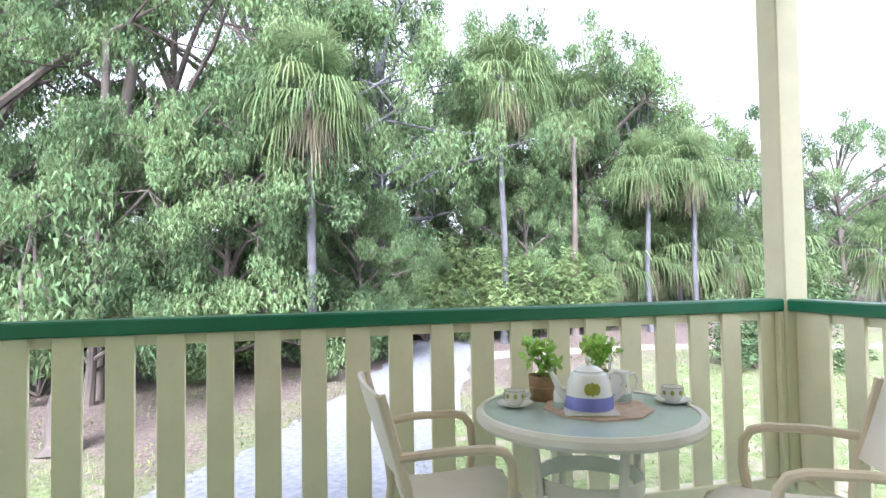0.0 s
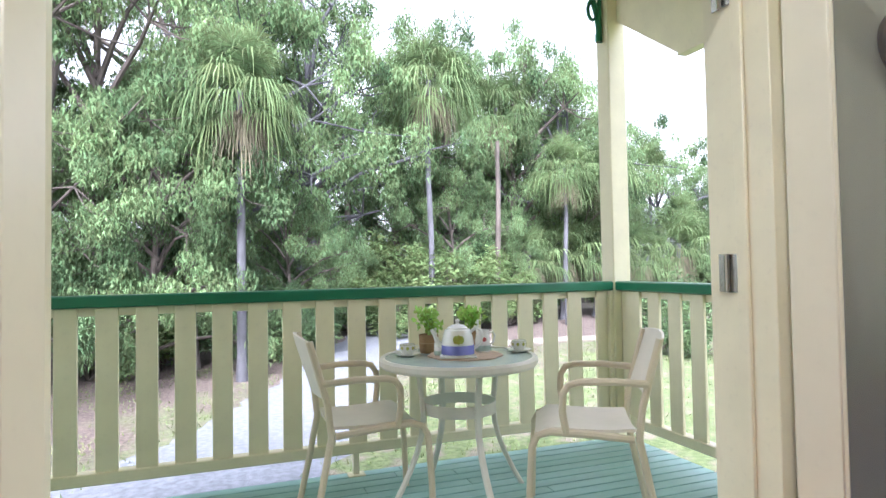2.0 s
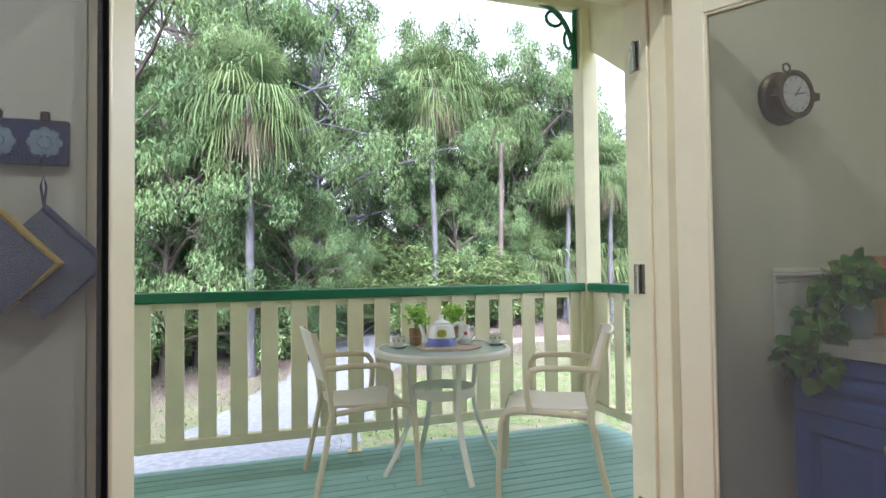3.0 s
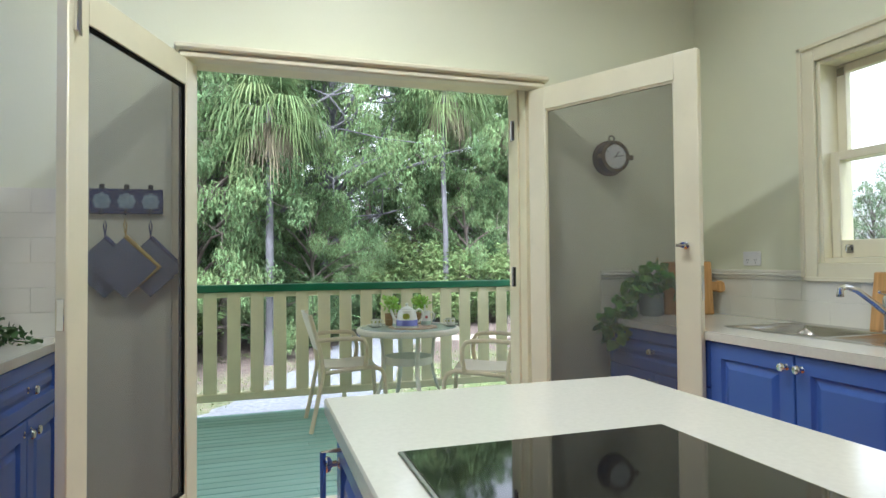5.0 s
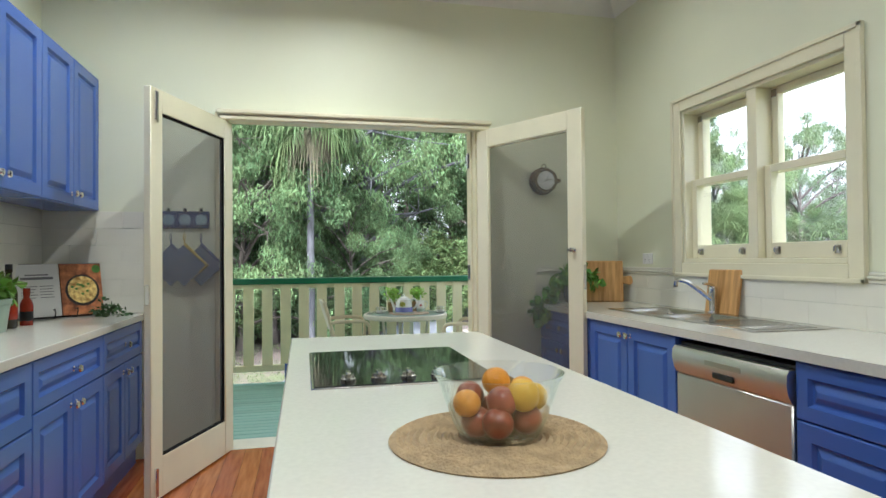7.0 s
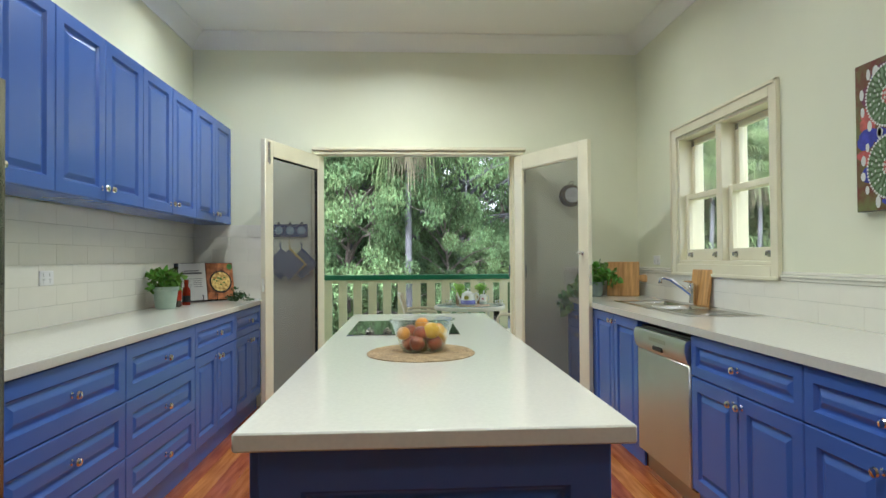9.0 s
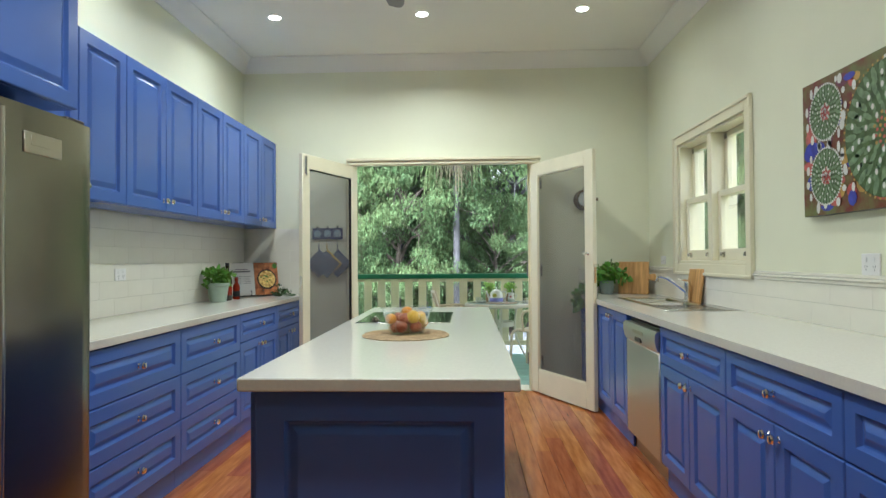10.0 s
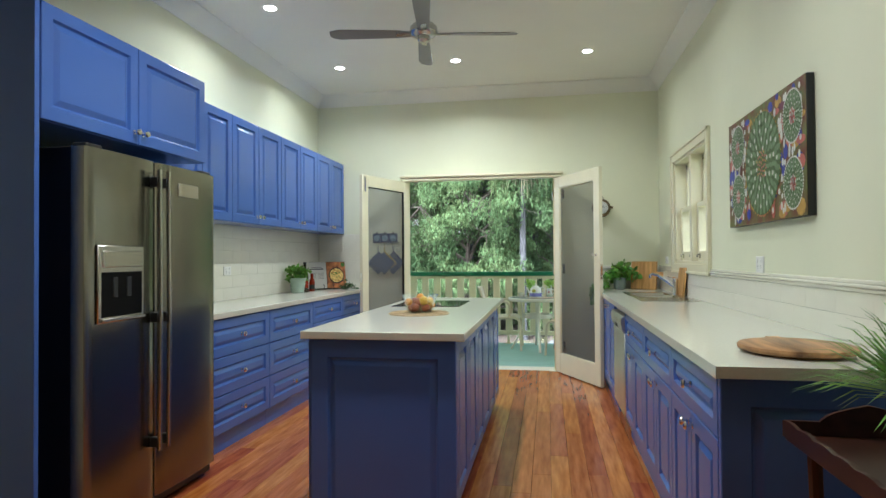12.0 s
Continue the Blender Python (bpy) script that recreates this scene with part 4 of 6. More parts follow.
def fan_palm(seed, h, label, spread=2.3, fronds=40, lean=0.0):
    """A fan palm: slim ringed trunk, drooping fans and a skirt of dry ones."""
    rr = random.Random(seed)
    t = thing("fan_palm", label, "palm")
    w = G()
    pts = [(lean * (k / 12) ** 1.4 * h, 0.06 * math.sin(k * 0.7 + seed), h * k / 12) for k in range(13)]
    w.tube(pts, [0.17 if k == 0 else 0.135 - 0.003 * k for k in range(13)], 12)
    part("trunk", w, BARK, t, clean=False)
    head = Vector(pts[-1])
    live, dry = G(), G()
    for i in range(fronds + 10):
        dead = i >= fronds
        a = i * 2.39996 + rr.uniform(-0.2, 0.2)
        el = radians(rr.uniform(-75, -50)) if dead else radians(80 - 128 * (i / fronds) + rr.uniform(-16, 16))
        out = Vector((math.cos(a) * math.cos(el), math.sin(a) * math.cos(el), math.sin(el)))
        side = Vector((-math.sin(a), math.cos(a), 0))
        nor = out.cross(side)
        st = spread * (0.4 if dead else rr.uniform(0.4, 0.75))
        hub = head + out * st + Vector((0, 0, -0.12 * st))
        q = dry if dead else live
        q.add([head + side * 0.02, head - side * 0.02, hub - side * 0.012, hub + side * 0.012], [(0, 1, 2, 3)])
        m = 32
        for j in range(m):
            b = radians(-125 + 250 * (j + 0.5) / m)
            d = (out * math.cos(b) + side * math.sin(b) + nor * 0.15 * abs(math.sin(b))).normalized()
            ln = spread * rr.uniform(0.5, 0.66) * (0.75 + 0.25 * math.cos(b)) * (0.8 if dead else 1)
            wd = d.cross(nor).normalized() * 0.0105 * spread
            p1 = hub + d * ln * 0.55 + Vector((0, 0, -0.06 * ln))
            drop = rr.uniform(0.3, 1.2) * ln * (1 - 0.6 * max(0, math.sin(el)))
            p2 = p1 + d * ln * 0.28 + Vector((0, 0, -drop * 0.55))
            p3 = p2 + d * ln * 0.08 + Vector((0, 0, -drop * 0.6))
            q.add([hub, hub + wd * 0.3, p1 + wd, p1 - wd, p2 + wd * 0.7, p2 - wd * 0.7, p3], [(0, 1, 2, 3), (3, 2, 4, 5), (5, 4, 6)])
    part("crown", live, FROND, t, smooth=False, clean=False)
    part("dry_fronds", dry, DEADFROND, t, "hanging dry brown fronds", smooth=False, clean=False)
    return t


def shrub(seed, h, count, material, label, size=0.16):
    rng, rr = np.random.default_rng(seed), random.Random(seed)
    t = thing("shrub", label, "shrub")
    w, centres = G(), []
    for i in range(14):
        a, s = rr.uniform(0, 6.28), rr.uniform(0.25, 1)
        tip = Vector((math.cos(a) * h * 0.55 * rr.random() ** 0.5, math.sin(a) * h * 0.55 * rr.random() ** 0.5, h * s))
        w.tube([(0, 0, 0), (tip.x * 0.4, tip.y * 0.4, tip.z * 0.5), tip], [0.03, 0.02, 0.008], 5)
        centres.append((*tip, rr.uniform(0.7, 1.2)))
        centres.append((tip.x * 0.7, tip.y * 0.7, tip.z * 0.6, rr.uniform(0.6, 1.0)))
    part("stems", w, BARKDARK, t, clean=False)
    part("foliage", leaves(centres, count, size, rng, 0.2, h * 0.24, 0.8), material, t, smooth=False, clean=False)
    return t


def at(x, y, rot=0.0, s=1.0, sz=None):
    return Matrix.Translation((x, y, ZG)) @ pose(0, 0, 0, 0, 0, rot) @ Matrix.Diagonal((s, s, sz or s, 1))


gums = [gum_tree(3, 13, 4.2, 50000, 0.2, LEAF, BARKDARK, "tall gum tree with drooping green foliage"),
        gum_tree(8, 12, 3.8, 42000, 0.26, LEAF, BARK, "grey-barked gum tree with hanging leaves"),
        gum_tree(15, 9, 3.6, 50000, 0.12, LEAF, BARKDARK, "dense leafy bush tree", 0.14),
        gum_tree(21, 13, 4.4, 15000, 0.18, LEAFDARK, BARKDARK, "dark bush tree in the wood behind", 0.2)]
gums[0].matrix_basis = at(-3.2, 19.5, 20, 1.1)
gums[1].matrix_basis = at(0.9, 22.8, 100, 1.15)
gums[2].matrix_basis = at(-1.75, 17.6, 0, 0.88)
gums[3].matrix_basis = at(4.6, 33, 0, 1.1)
TREES = [(2, 2.1, 19.6, 140, 0.74), (1, 3.1, 26.0, 200, 1.2), (0, 16.2, 30.5, 15, 1.18), (1, 19.8, 31, 75, 1.08), (0, 9.6, 34, 95, 1.1), (0, -7.5, 17.5, 160, 1.15), (2, -4.6, 15.8, 50, 0.9), (1, -9.5, 22, 10, 1.2), (0, -1.5, 25, 250, 1.25), (2, 4.0, 25.5, 130, 0.7), 
         (2, 10.6, 26, 210, 0.98), (0, 11.5, 31, 300, 1.2), (1, 15.5, 34, 30, 1.25), (2, 13.6, 27.5, 80, 0.78), (0, 18.6, 34, 170, 1.1), (0, 22, 39, 90, 1.05), (1, 27.5, 40, 200, 1.0), (1, 2.6, 28, 20, 1.15),
         (2, -12, 18, 140, 1.0), (0, -14, 25, 75, 1.2), (1, 33, 38, 20, 1.0), (0, 39, 36, 10, 1.0), (2, 36, 27, 100, 0.75), (1, 44, 24, 50, 0.8), (0, 47, 12, 70, 0.8), (2, 41, 17, 33, 0.7),
         (0, 46, 2, 140, 0.85), (2, 40, 6, 230, 0.75), (1, 48, -8, 10, 0.85), (2, 42, -4, 60, 0.8), (0, 44, -16, 60, 0.8), (2, 38, -12, 0, 0.8)]
for k, x, y, r, s in TREES:
    copy_thing(gums[k], at(x, y, r, s))
rw = random.Random(11)
for i in range(30):
    x = -34 + i * 3.1 + rw.uniform(-0.8, 0.8)
    y = 50 + rw.uniform(-4, 9) - 0.012 * max(0, x - 8) ** 2
    copy_thing(gums[3], at(x, y, rw.uniform(0, 360), rw.uniform(0.8, 1.05) * (0.55 if 7 < x < 18 else 0.82 if x > 20 else 1.0)))
palms = [fan_palm(2, 11.0, "tall slender fan palm with drooping fronds"), fan_palm(5, 8.0, "fan palm with grey trunk and hanging dry fronds", 1.95),
         fan_palm(9, 3.2, "low young fan palm", 2.0, 28)]
palms[0].matrix_basis = at(8.35, 23.4, 40, 1.0)
palms[1].matrix_basis = at(0.55, 16.3, 180, 0.98)
palms[2].matrix_basis = at(5.6, 30, 0, 1.0)
for k, x, y, r, s in ((1, 16.1, 25.2, 20, 1.0), (1, 18.9, 25.6, 120, 1.02), (0, 14.0, 28.5, 200, 1.05), (0, 31, 37, 30, 0.95), (1, 21.5, 29, 80, 0.9), (1, 24, 31, 10, 0.85), (2, 17.5, 28, 30, 1.2),
                      (2, 20, 28.5, 70, 1.3), (2, 22.5, 28, 110, 1.1), (2, 25.5, 28, 10, 1.3), (2, 28, 29, 200, 1.2), (1, 28.5, 31, 40, 0.8), (2, 14.8, 26.8, 40, 1.1), (2, 30.5, 26, 90, 1.2), (0, -6.0, 24.0, 10, 0.8),
                      (2, -9, 14.6, 0, 0.9), (1, -8.8, 15.9, 77, 0.75), (2, 34, 18, 15, 1.2), (2, 35, 9, 75, 1.3), (2, 33, 3, 145, 1.2), (1, 36, 5, 45, 0.8), (2, 34, -3, 5, 1.3), (1, 37, -7, 45, 0.85), (1, 39, 13, 45, 0.9)):
    copy_thing(palms[k], at(x, y, r, s))
shrubs = [shrub(4, 2.2, 5000, LEAF, "leafy green shrub under the trees"), shrub(6, 1.7, 4200, LEAFDARK, "dark green understorey shrub")]
shrubs[0].matrix_basis = at(2.6, 21.2, 0, 1.2)
shrubs[1].matrix_basis = at(6.6, 31, 0, 1.2)
for i in range(60):
    x = rw.uniform(-16, 34)
    y = rw.uniform(27, 47)
    if abs(x - (y - 8) * 0.37) < 2.4:
        continue
    copy_thing(shrubs[i % 2], at(x, y, rw.uniform(0, 360), rw.uniform(0.8, 1.8)))
copy_thing(shrubs[0], at(13.2, 15.2, 40, 0.9))
copy_thing(shrubs[0], at(14.2, 14.4, 140, 0.8))
copy_thing(shrubs[0], at(-2.5, 21, 140, 1.1))
copy_thing(shrubs[0], at(1.2, 19.6, 10, 0.95))
BRIGHTLEAF = mat("fresh_shrub_leaf", (0.085, 0.14, 0.055), 0.6, spec=0.08, var=0.25, scale=0.5, bump=0, island=0.45, trans=0.35, col2=(0.17, 0.225, 0.095))
edge = shrub(12, 2.4, 6000, BRIGHTLEAF, "bright green leafy shrub at the wood's edge", 0.17)
edge.matrix_basis = at(1.9, 20.2, 0, 1.1)
for x, y, r, s in ((-3.4, 18.2, 60, 1.25), (-1.7, 19.6, 200, 1.1), (0.3, 21.0, 130, 1.3), (5.4, 25.0, 80, 1.15), (6.9, 24.6, 10, 1.2), (9.4, 24.2, 150, 1.4), (11.3, 25.6, 260, 1.35), (-6.2, 17.4, 310, 1.3), (4.2, 28.5, 45, 1.5),
                   (13.4, 26.2, 100, 1.2), (-8.6, 18.5, 170, 1.4), (7.8, 27.0, 220, 1.6)):
    copy_thing(edge, at(x, y, r, s))


# bare trunks that stand in the clearing
def bare_trunk(x, y, h, r, bark, label, lean=0.1):
    q = G().tube([(lean * h * (k / 8) ** 1.3, 0.05 * math.sin(k), h * k / 8 - 0.05) for k in range(9)], [r * (1.35 if k == 0 else 1 - 0.05 * k) for k in range(9)], 10)
    solid("tree_trunk", q, bark, label, "tree trunk", Matrix.Translation((x, y, ZG)))


bare_trunk(-0.85, 19.0, 8, 0.22, BARKDARK, "stout dark grey tree trunk", 0.0)
bare_trunk(-1.75, 20.4, 8, 0.22, BARK, "pale grey tree trunk", -0.03)
bare_trunk(-5.2, 17.8, 9, 0.24, BARKDARK, "dark leaning tree trunk", 0.12)
bare_trunk(5.6, 28.0, 7, 0.2, BARKDARK, "dark tree trunk beside the road", 0.02)
bare_trunk(12.2, 25.0, 9, 0.16, BARKDARK, "thin dark tree trunk", 0.02)
bare_trunk(-4.6, 16.5, 9, 0.15, BARKDARK, "thin dark tree trunk", 0.02)
bare_trunk(-3.75, 11.8, 1.3, 0.3, BARKDARK, "mottled grey old tree stump", 0.05)

# ---- veranda furniture ----
tab = thing("round_table", "round cream metal table with frosted glass top", "table", Matrix.Translation((1.31, 2.29, ZD)) @ Matrix.Diagonal((0.94, 0.94, 0.97, 1)))
part("tabletop", G().lathe([(0.0, 0.735), (0.415, 0.735), (0.415, 0.742), (0.0, 0.742)], n=48), TABLEGLASS, tab, "frosted pale green glass")
part("rim", G().lathe([(0.412, 0.748), (0.43, 0.75), (0.442, 0.738), (0.442, 0.715), (0.43, 0.70), (0.405, 0.702), (0.405, 0.733), (0.414, 0.735), (0.412, 0.748)], n=48, closed=True), METALCREAM, tab, "cream painted metal rim")
for i in range(4):
    a = radians(5 + 90 * i)
    path = []
    for k in range(9):
        s = k / 8
        rad = 0.25 - 0.035 * math.sin(math.pi * s) + 0.15 * (max(0, 0.62 - s) / 0.62) ** 1.5
        path.append((math.cos(a) * rad, math.sin(a) * rad, 0.715 * s))
    part("leg", G().tube(path, 0.02, 8, 0.7), METALCREAM, tab)
part("ring", G().lathe([(0.205, 0.45), (0.205, 0.51), (0.197, 0.51), (0.197, 0.45), (0.205, 0.45)], n=36, closed=True), METALCREAM, tab)


def arm_chair(m, label):
    """A moulded resin armchair that faces -y... its front is at +x."""
    c = thing("veranda_chair", label, "chair", m, "veranda chairs")
    sg = G()
    nx, ny = 9, 9
    for lay in (0, -0.014):
        for i in range(nx):
            for j in range(ny):
                u, w = i / (nx - 1), j / (ny - 1) * 2 - 1
                x = -0.20 + 0.44 * u
                dz = 0.015 * w * w - 0.012 * math.sin(math.pi * u) - (0.05 * max(0, u - 0.8) / 0.2 * max(0, u - 0.8) / 0.2)
                sg.v.append((x, w * (0.205 + 0.02 * u), 0.458 + dz + lay + 0.015 * u))
    def gi(l, i, j): return l * nx * ny + i * ny + j
    for l in (0, 1):
        sg.f += [(gi(l, i, j), gi(l, i + 1, j), gi(l, i + 1, j + 1), gi(l, i, j + 1)) for i in range(nx - 1) for j in range(ny - 1)]
    ring = [(i, 0) for i in range(nx)] + [(nx - 1, j) for j in range(1, ny)] + [(i, ny - 1) for i in range(nx - 2, -1, -1)] + [(0, j) for j in range(ny - 2, 0, -1)]
    sg.f += [(gi(0, *ring[k]), gi(0, *ring[(k + 1) % len(ring)]), gi(1, *ring[(k + 1) % len(ring)]), gi(1, *ring[k])) for k in range(len(ring))]
    part("seat", sg, SEAT, c, "smooth pale seat")
    bg = G()
    for lay in (0, -0.012):
        for i in range(7):
            for j in range(9):
                u, w = i / 6, j / 8 * 2 - 1
                bg.v.append((-0.225 - 0.085 * u + lay - 0.028 * (1 - w * w), w * 0.225, 0.60 + 0.27 * u + (0.012 * (1 - w * w) if i == 6 else 0)))
    def bi(l, i, j): return l * 63 + i * 9 + j
    for l in (0, 1):
        bg.f += [(bi(l, i, j), bi(l, i + 1, j), bi(l, i + 1, j + 1), bi(l, i, j + 1)) for i in range(6) for j in range(8)]
    ring = [(i, 0) for i in range(7)] + [(6, j) for j in range(1, 9)] + [(i, 8) for i in range(5, -1, -1)] + [(0, j) for j in range(7, 0, -1)]
    bg.f += [(bi(0, *ring[k]), bi(0, *ring[(k + 1) % len(ring)]), bi(1, *ring[(k + 1) % len(ring)]), bi(1, *ring[k])) for k in range(len(ring))]
    part("backrest", bg, SEAT, c, "curved pale backrest")
    for s in (-1, 1):
        y = s * 0.225
        part("front_leg", G().tube([(0.27, y * 1.03, 0.0), (0.262, y * 1.02, 0.2), (0.25, y, 0.39), (0.225, y, 0.437), (0.17, y, 0.455), (0, y, 0.447), (-0.19, y, 0.432)], 0.0165, 8), RESIN, c)
        part("back_leg", G().tube([(-0.30, y * 1.05, 0.0), (-0.255, y * 1.02, 0.2), (-0.21, y, 0.43), (-0.225, y, 0.57), (-0.27, y, 0.74), (-0.305, y, 0.865)], 0.0165, 8), RESIN, c)
        part("armrest", G().tube([(0.10, y * 1.02, 0.447), (0.115, y * 1.06, 0.55), (0.11, y * 1.08, 0.63), (0.085, y * 1.1, 0.667), (0.04, y * 1.1, 0.68), (-0.1, y * 1.08, 0.683), (-0.25, y * 1.02, 0.672)], 0.0165, 8), RESIN, c)
    return c


arm_chair(pose(0.815, 2.3, ZD, 0, 0, 0), "beige resin armchair with arms, facing the table")
arm_chair(pose(1.765, 1.80, ZD, 0, 0, 150), "beige resin armchair turned toward the table and door")

# ---- small materials ----
ZT, ZI = 0.92, 0.92
TERRA = mat("sage_green_glaze", (0.33, 0.42, 0.34), 0.35, var=0.1, scale=12, bump=0.05)
GREYPOT = mat("grey_green_pot", (0.22, 0.27, 0.26), 0.5, var=0.1, scale=12)
SOIL = mat("potting_soil", (0.03, 0.02, 0.015), 0.95, bump=0.6, bscale=60)
HERB = mat("fresh_herb_leaf", (0.10, 0.24, 0.035), 0.4, var=0.25, scale=9, bump=0, island=0.35, trans=0.3, col2=(0.2, 0.38, 0.06))
HERBLIGHT = mat("lime_green_leaf", (0.30, 0.52, 0.08), 0.4, var=0.2, scale=9, bump=0, island=0.3, trans=0.4, col2=(0.46, 0.66, 0.16))
POTHOS = mat("glossy_vine_leaf", (0.09, 0.25, 0.04), 0.28, var=0.25, scale=14, bump=0, island=0.4, trans=0.2, col2=(0.2, 0.4, 0.07))
IVY = mat("dull_ivy_leaf", (0.04, 0.10, 0.035), 0.5, var=0.3, scale=14, bump=0, island=0.4, trans=0.15, col2=(0.09, 0.17, 0.06))
CERAMIC = mat("white_glazed_china", (0.82, 0.81, 0.76), 0.12, var=0.02, bump=0)
LILAC = mat("lilac_blue_glaze", (0.20, 0.21, 0.55), 0.15, var=0.1, scale=20, bump=0)
SAGE = mat("sage_glaze_band", (0.42, 0.53, 0.46), 0.2, var=0.08, scale=20, bump=0)
YELLOWP = mat("painted_yellow_motif", (0.55, 0.45, 0.06), 0.3, var=0.3, scale=40, bump=0, col2=(0.30, 0.36, 0.08))
REDP = mat("painted_red_motif", (0.50, 0.10, 0.09), 0.3, var=0.2, scale=40, bump=0)
JUTE = mat("woven_jute", (0.46, 0.34, 0.19), 0.9, var=0.2, scale=25, bump=0.7, bscale=120, wear=0.4)
JUTEPINK = mat("woven_straw_mat", (0.60, 0.45, 0.33), 0.9, var=0.15, scale=30, bump=0.7, bscale=140, wear=0.3)
HESSIAN = mat("brown_hessian", (0.34, 0.22, 0.11), 0.9, var=0.15, scale=30, bump=0.6, bscale=160)
PALEWOOD = mat("honey_wood", (0.52, 0.27, 0.08), 0.4, var=0.18, scale=5, bump=0.05, bscale=40, stretch=(8, 8, 0.9), col2=(0.62, 0.36, 0.13))
WALNUT = mat("striped_acacia_wood", (0.20, 0.095, 0.04), 0.4, var=0.3, scale=3, bump=0.05, stretch=(7, 1, 4), col2=(0.46, 0.25, 0.11))
MAHOG = mat("dark_red_mahogany", (0.055, 0.02, 0.013), 0.3, var=0.3, scale=5, bump=0.04, stretch=(5, 1, 5))
BRASS = mat("aged_brass", (0.15, 0.115, 0.07), 0.38, metal=0.85, var=0.3, scale=18, bump=0.1, wear=0.5)
DIAL = mat("white_clock_dial", (0.75, 0.77, 0.76), 0.3, var=0.03, bump=0)
NAVY = mat("navy_painted_rack", (0.03, 0.045, 0.14), 0.4, var=0.2, scale=20)
PALEBLUE = mat("pale_blue_motif", (0.30, 0.42, 0.50), 0.4, var=0.2, scale=30, bump=0)
QUILT = mat("grey_blue_quilted_cotton", (0.13, 0.16, 0.24), 0.95, var=0.12, scale=30, bump=0.4, bscale=160)
YTRIM = mat("mustard_binding", (0.55, 0.40, 0.10), 0.9, var=0.1, scale=40)
BLUETRIM = mat("navy_binding", (0.05, 0.065, 0.17), 0.9, var=0.1, scale=40)
PAPER = mat("white_page", (0.74, 0.73, 0.70), 0.6, var=0.03, bump=0)
INK = mat("grey_print", (0.16, 0.16, 0.17), 0.7, var=0.1, bump=0)
PHOTO = mat("dark_red_food_photo", (0.22, 0.045, 0.025), 0.35, var=0.6, scale=22, bump=0, col2=(0.42, 0.16, 0.06))
PAN = mat("black_pan_print", (0.025, 0.02, 0.018), 0.35, var=0.2, bump=0)
STEW = mat("yellow_stew_print", (0.60, 0.28, 0.05), 0.4, var=0.4, scale=45, bump=0, col2=(0.72, 0.56, 0.20))
GREENP = mat("green_herb_print", (0.07, 0.20, 0.03), 0.4, var=0.3, scale=40, bump=0)
BOTTLE = mat("dark_bottle_glass", (0.03, 0.022, 0.012), 0.08, var=0.1, bump=0)
SAUCE = mat("red_sauce", (0.32, 0.03, 0.012), 0.1, var=0.15, scale=30, bump=0)
PAINTBASE = mat("painted_canvas_ground", (0.26, 0.03, 0.03), 0.5, var=0.4, scale=14, bump=0.1, col2=(0.11, 0.13, 0.04))
OLIVE = mat("olive_green_paint", (0.07, 0.12, 0.04), 0.5, var=0.35, scale=30, bump=0.1)
PALEGREEN = mat("pale_green_strokes", (0.17, 0.26, 0.14), 0.5, var=0.3, scale=40, bump=0.1)
WHITEP = mat("white_paint_dabs", (0.72, 0.72, 0.68), 0.5, var=0.06, bump=0.1)
PURPLE = mat("plum_paint", (0.16, 0.04, 0.08), 0.5, var=0.3, scale=30, bump=0.1)
BLUEP = mat("ultramarine_paint", (0.04, 0.05, 0.38), 0.5, var=0.3, scale=30, bump=0.1)
OCHRE = mat("ochre_paint_dots", (0.50, 0.30, 0.07), 0.5, var=0.2, scale=30, bump=0.1)
ORANGE = mat("orange_peel", (0.66, 0.27, 0.012), 0.4, var=0.15, scale=14, bump=0.25, bscale=220)
LEMON = mat("lemon_peel", (0.70, 0.42, 0.02), 0.4, var=0.12, scale=14, bump=0.2, bscale=220)
NECTAR = mat("red_nectarine_skin", (0.17, 0.018, 0.02), 0.35, var=0.35, scale=18, bump=0.03, col2=(0.30, 0.06, 0.02))
KIWI = mat("brown_kiwifruit_skin", (0.20, 0.13, 0.05), 0.85, var=0.2, scale=25, bump=0.3, bscale=250)
CLEARGLASS = see_through("clear_bowl_glass", (0.80, 0.88, 0.85), 0.10, 0.03, gloss=True, rim=1.1)
BLUEWHITE = mat("blue_and_white_china", (0.62, 0.68, 0.74), 0.2, var=0.3, scale=16, bump=0, col2=(0.20, 0.30, 0.52))


def sprig(centres, count, size, seed, droop=0.2, radius=0.05, wide=0.5):
    """Small broad leaves round some centres."""
    rng = np.random.default_rng(seed)
    q = G()
    c = np.array(centres)
    for i in range(count):
        b = c[rng.integers(len(c))]
        d = rng.normal(size=3)
        d /= np.linalg.norm(d)
        p = Vector(b + d * radius * rng.random() ** 0.5)
        ax = Vector(d + np.array([0, 0, 0.35 - droop * 2]) + rng.normal(size=3) * 0.4).normalized()
        sd = ax.cross(Vector(rng.normal(size=3))).normalized()
        nn = ax.cross(sd)
        ln = size * rng.uniform(0.6, 1.25)
        w = ln * wide
        q.add([p, p + ax * ln * 0.3 + sd * w * 0.85, p + ax * ln * 0.7 + sd * w * 0.6, p + ax * ln + nn * -0.12 * ln, p + ax * ln * 0.7 - sd * w * 0.6, p + ax * ln * 0.3 - sd * w * 0.85, p + ax * ln * 0.5 - nn * 0.1 * ln],
              [(0, 1, 6), (1, 2, 6), (2, 3, 6), (3, 4, 6), (4, 5, 6), (5, 0, 6)])
    return q


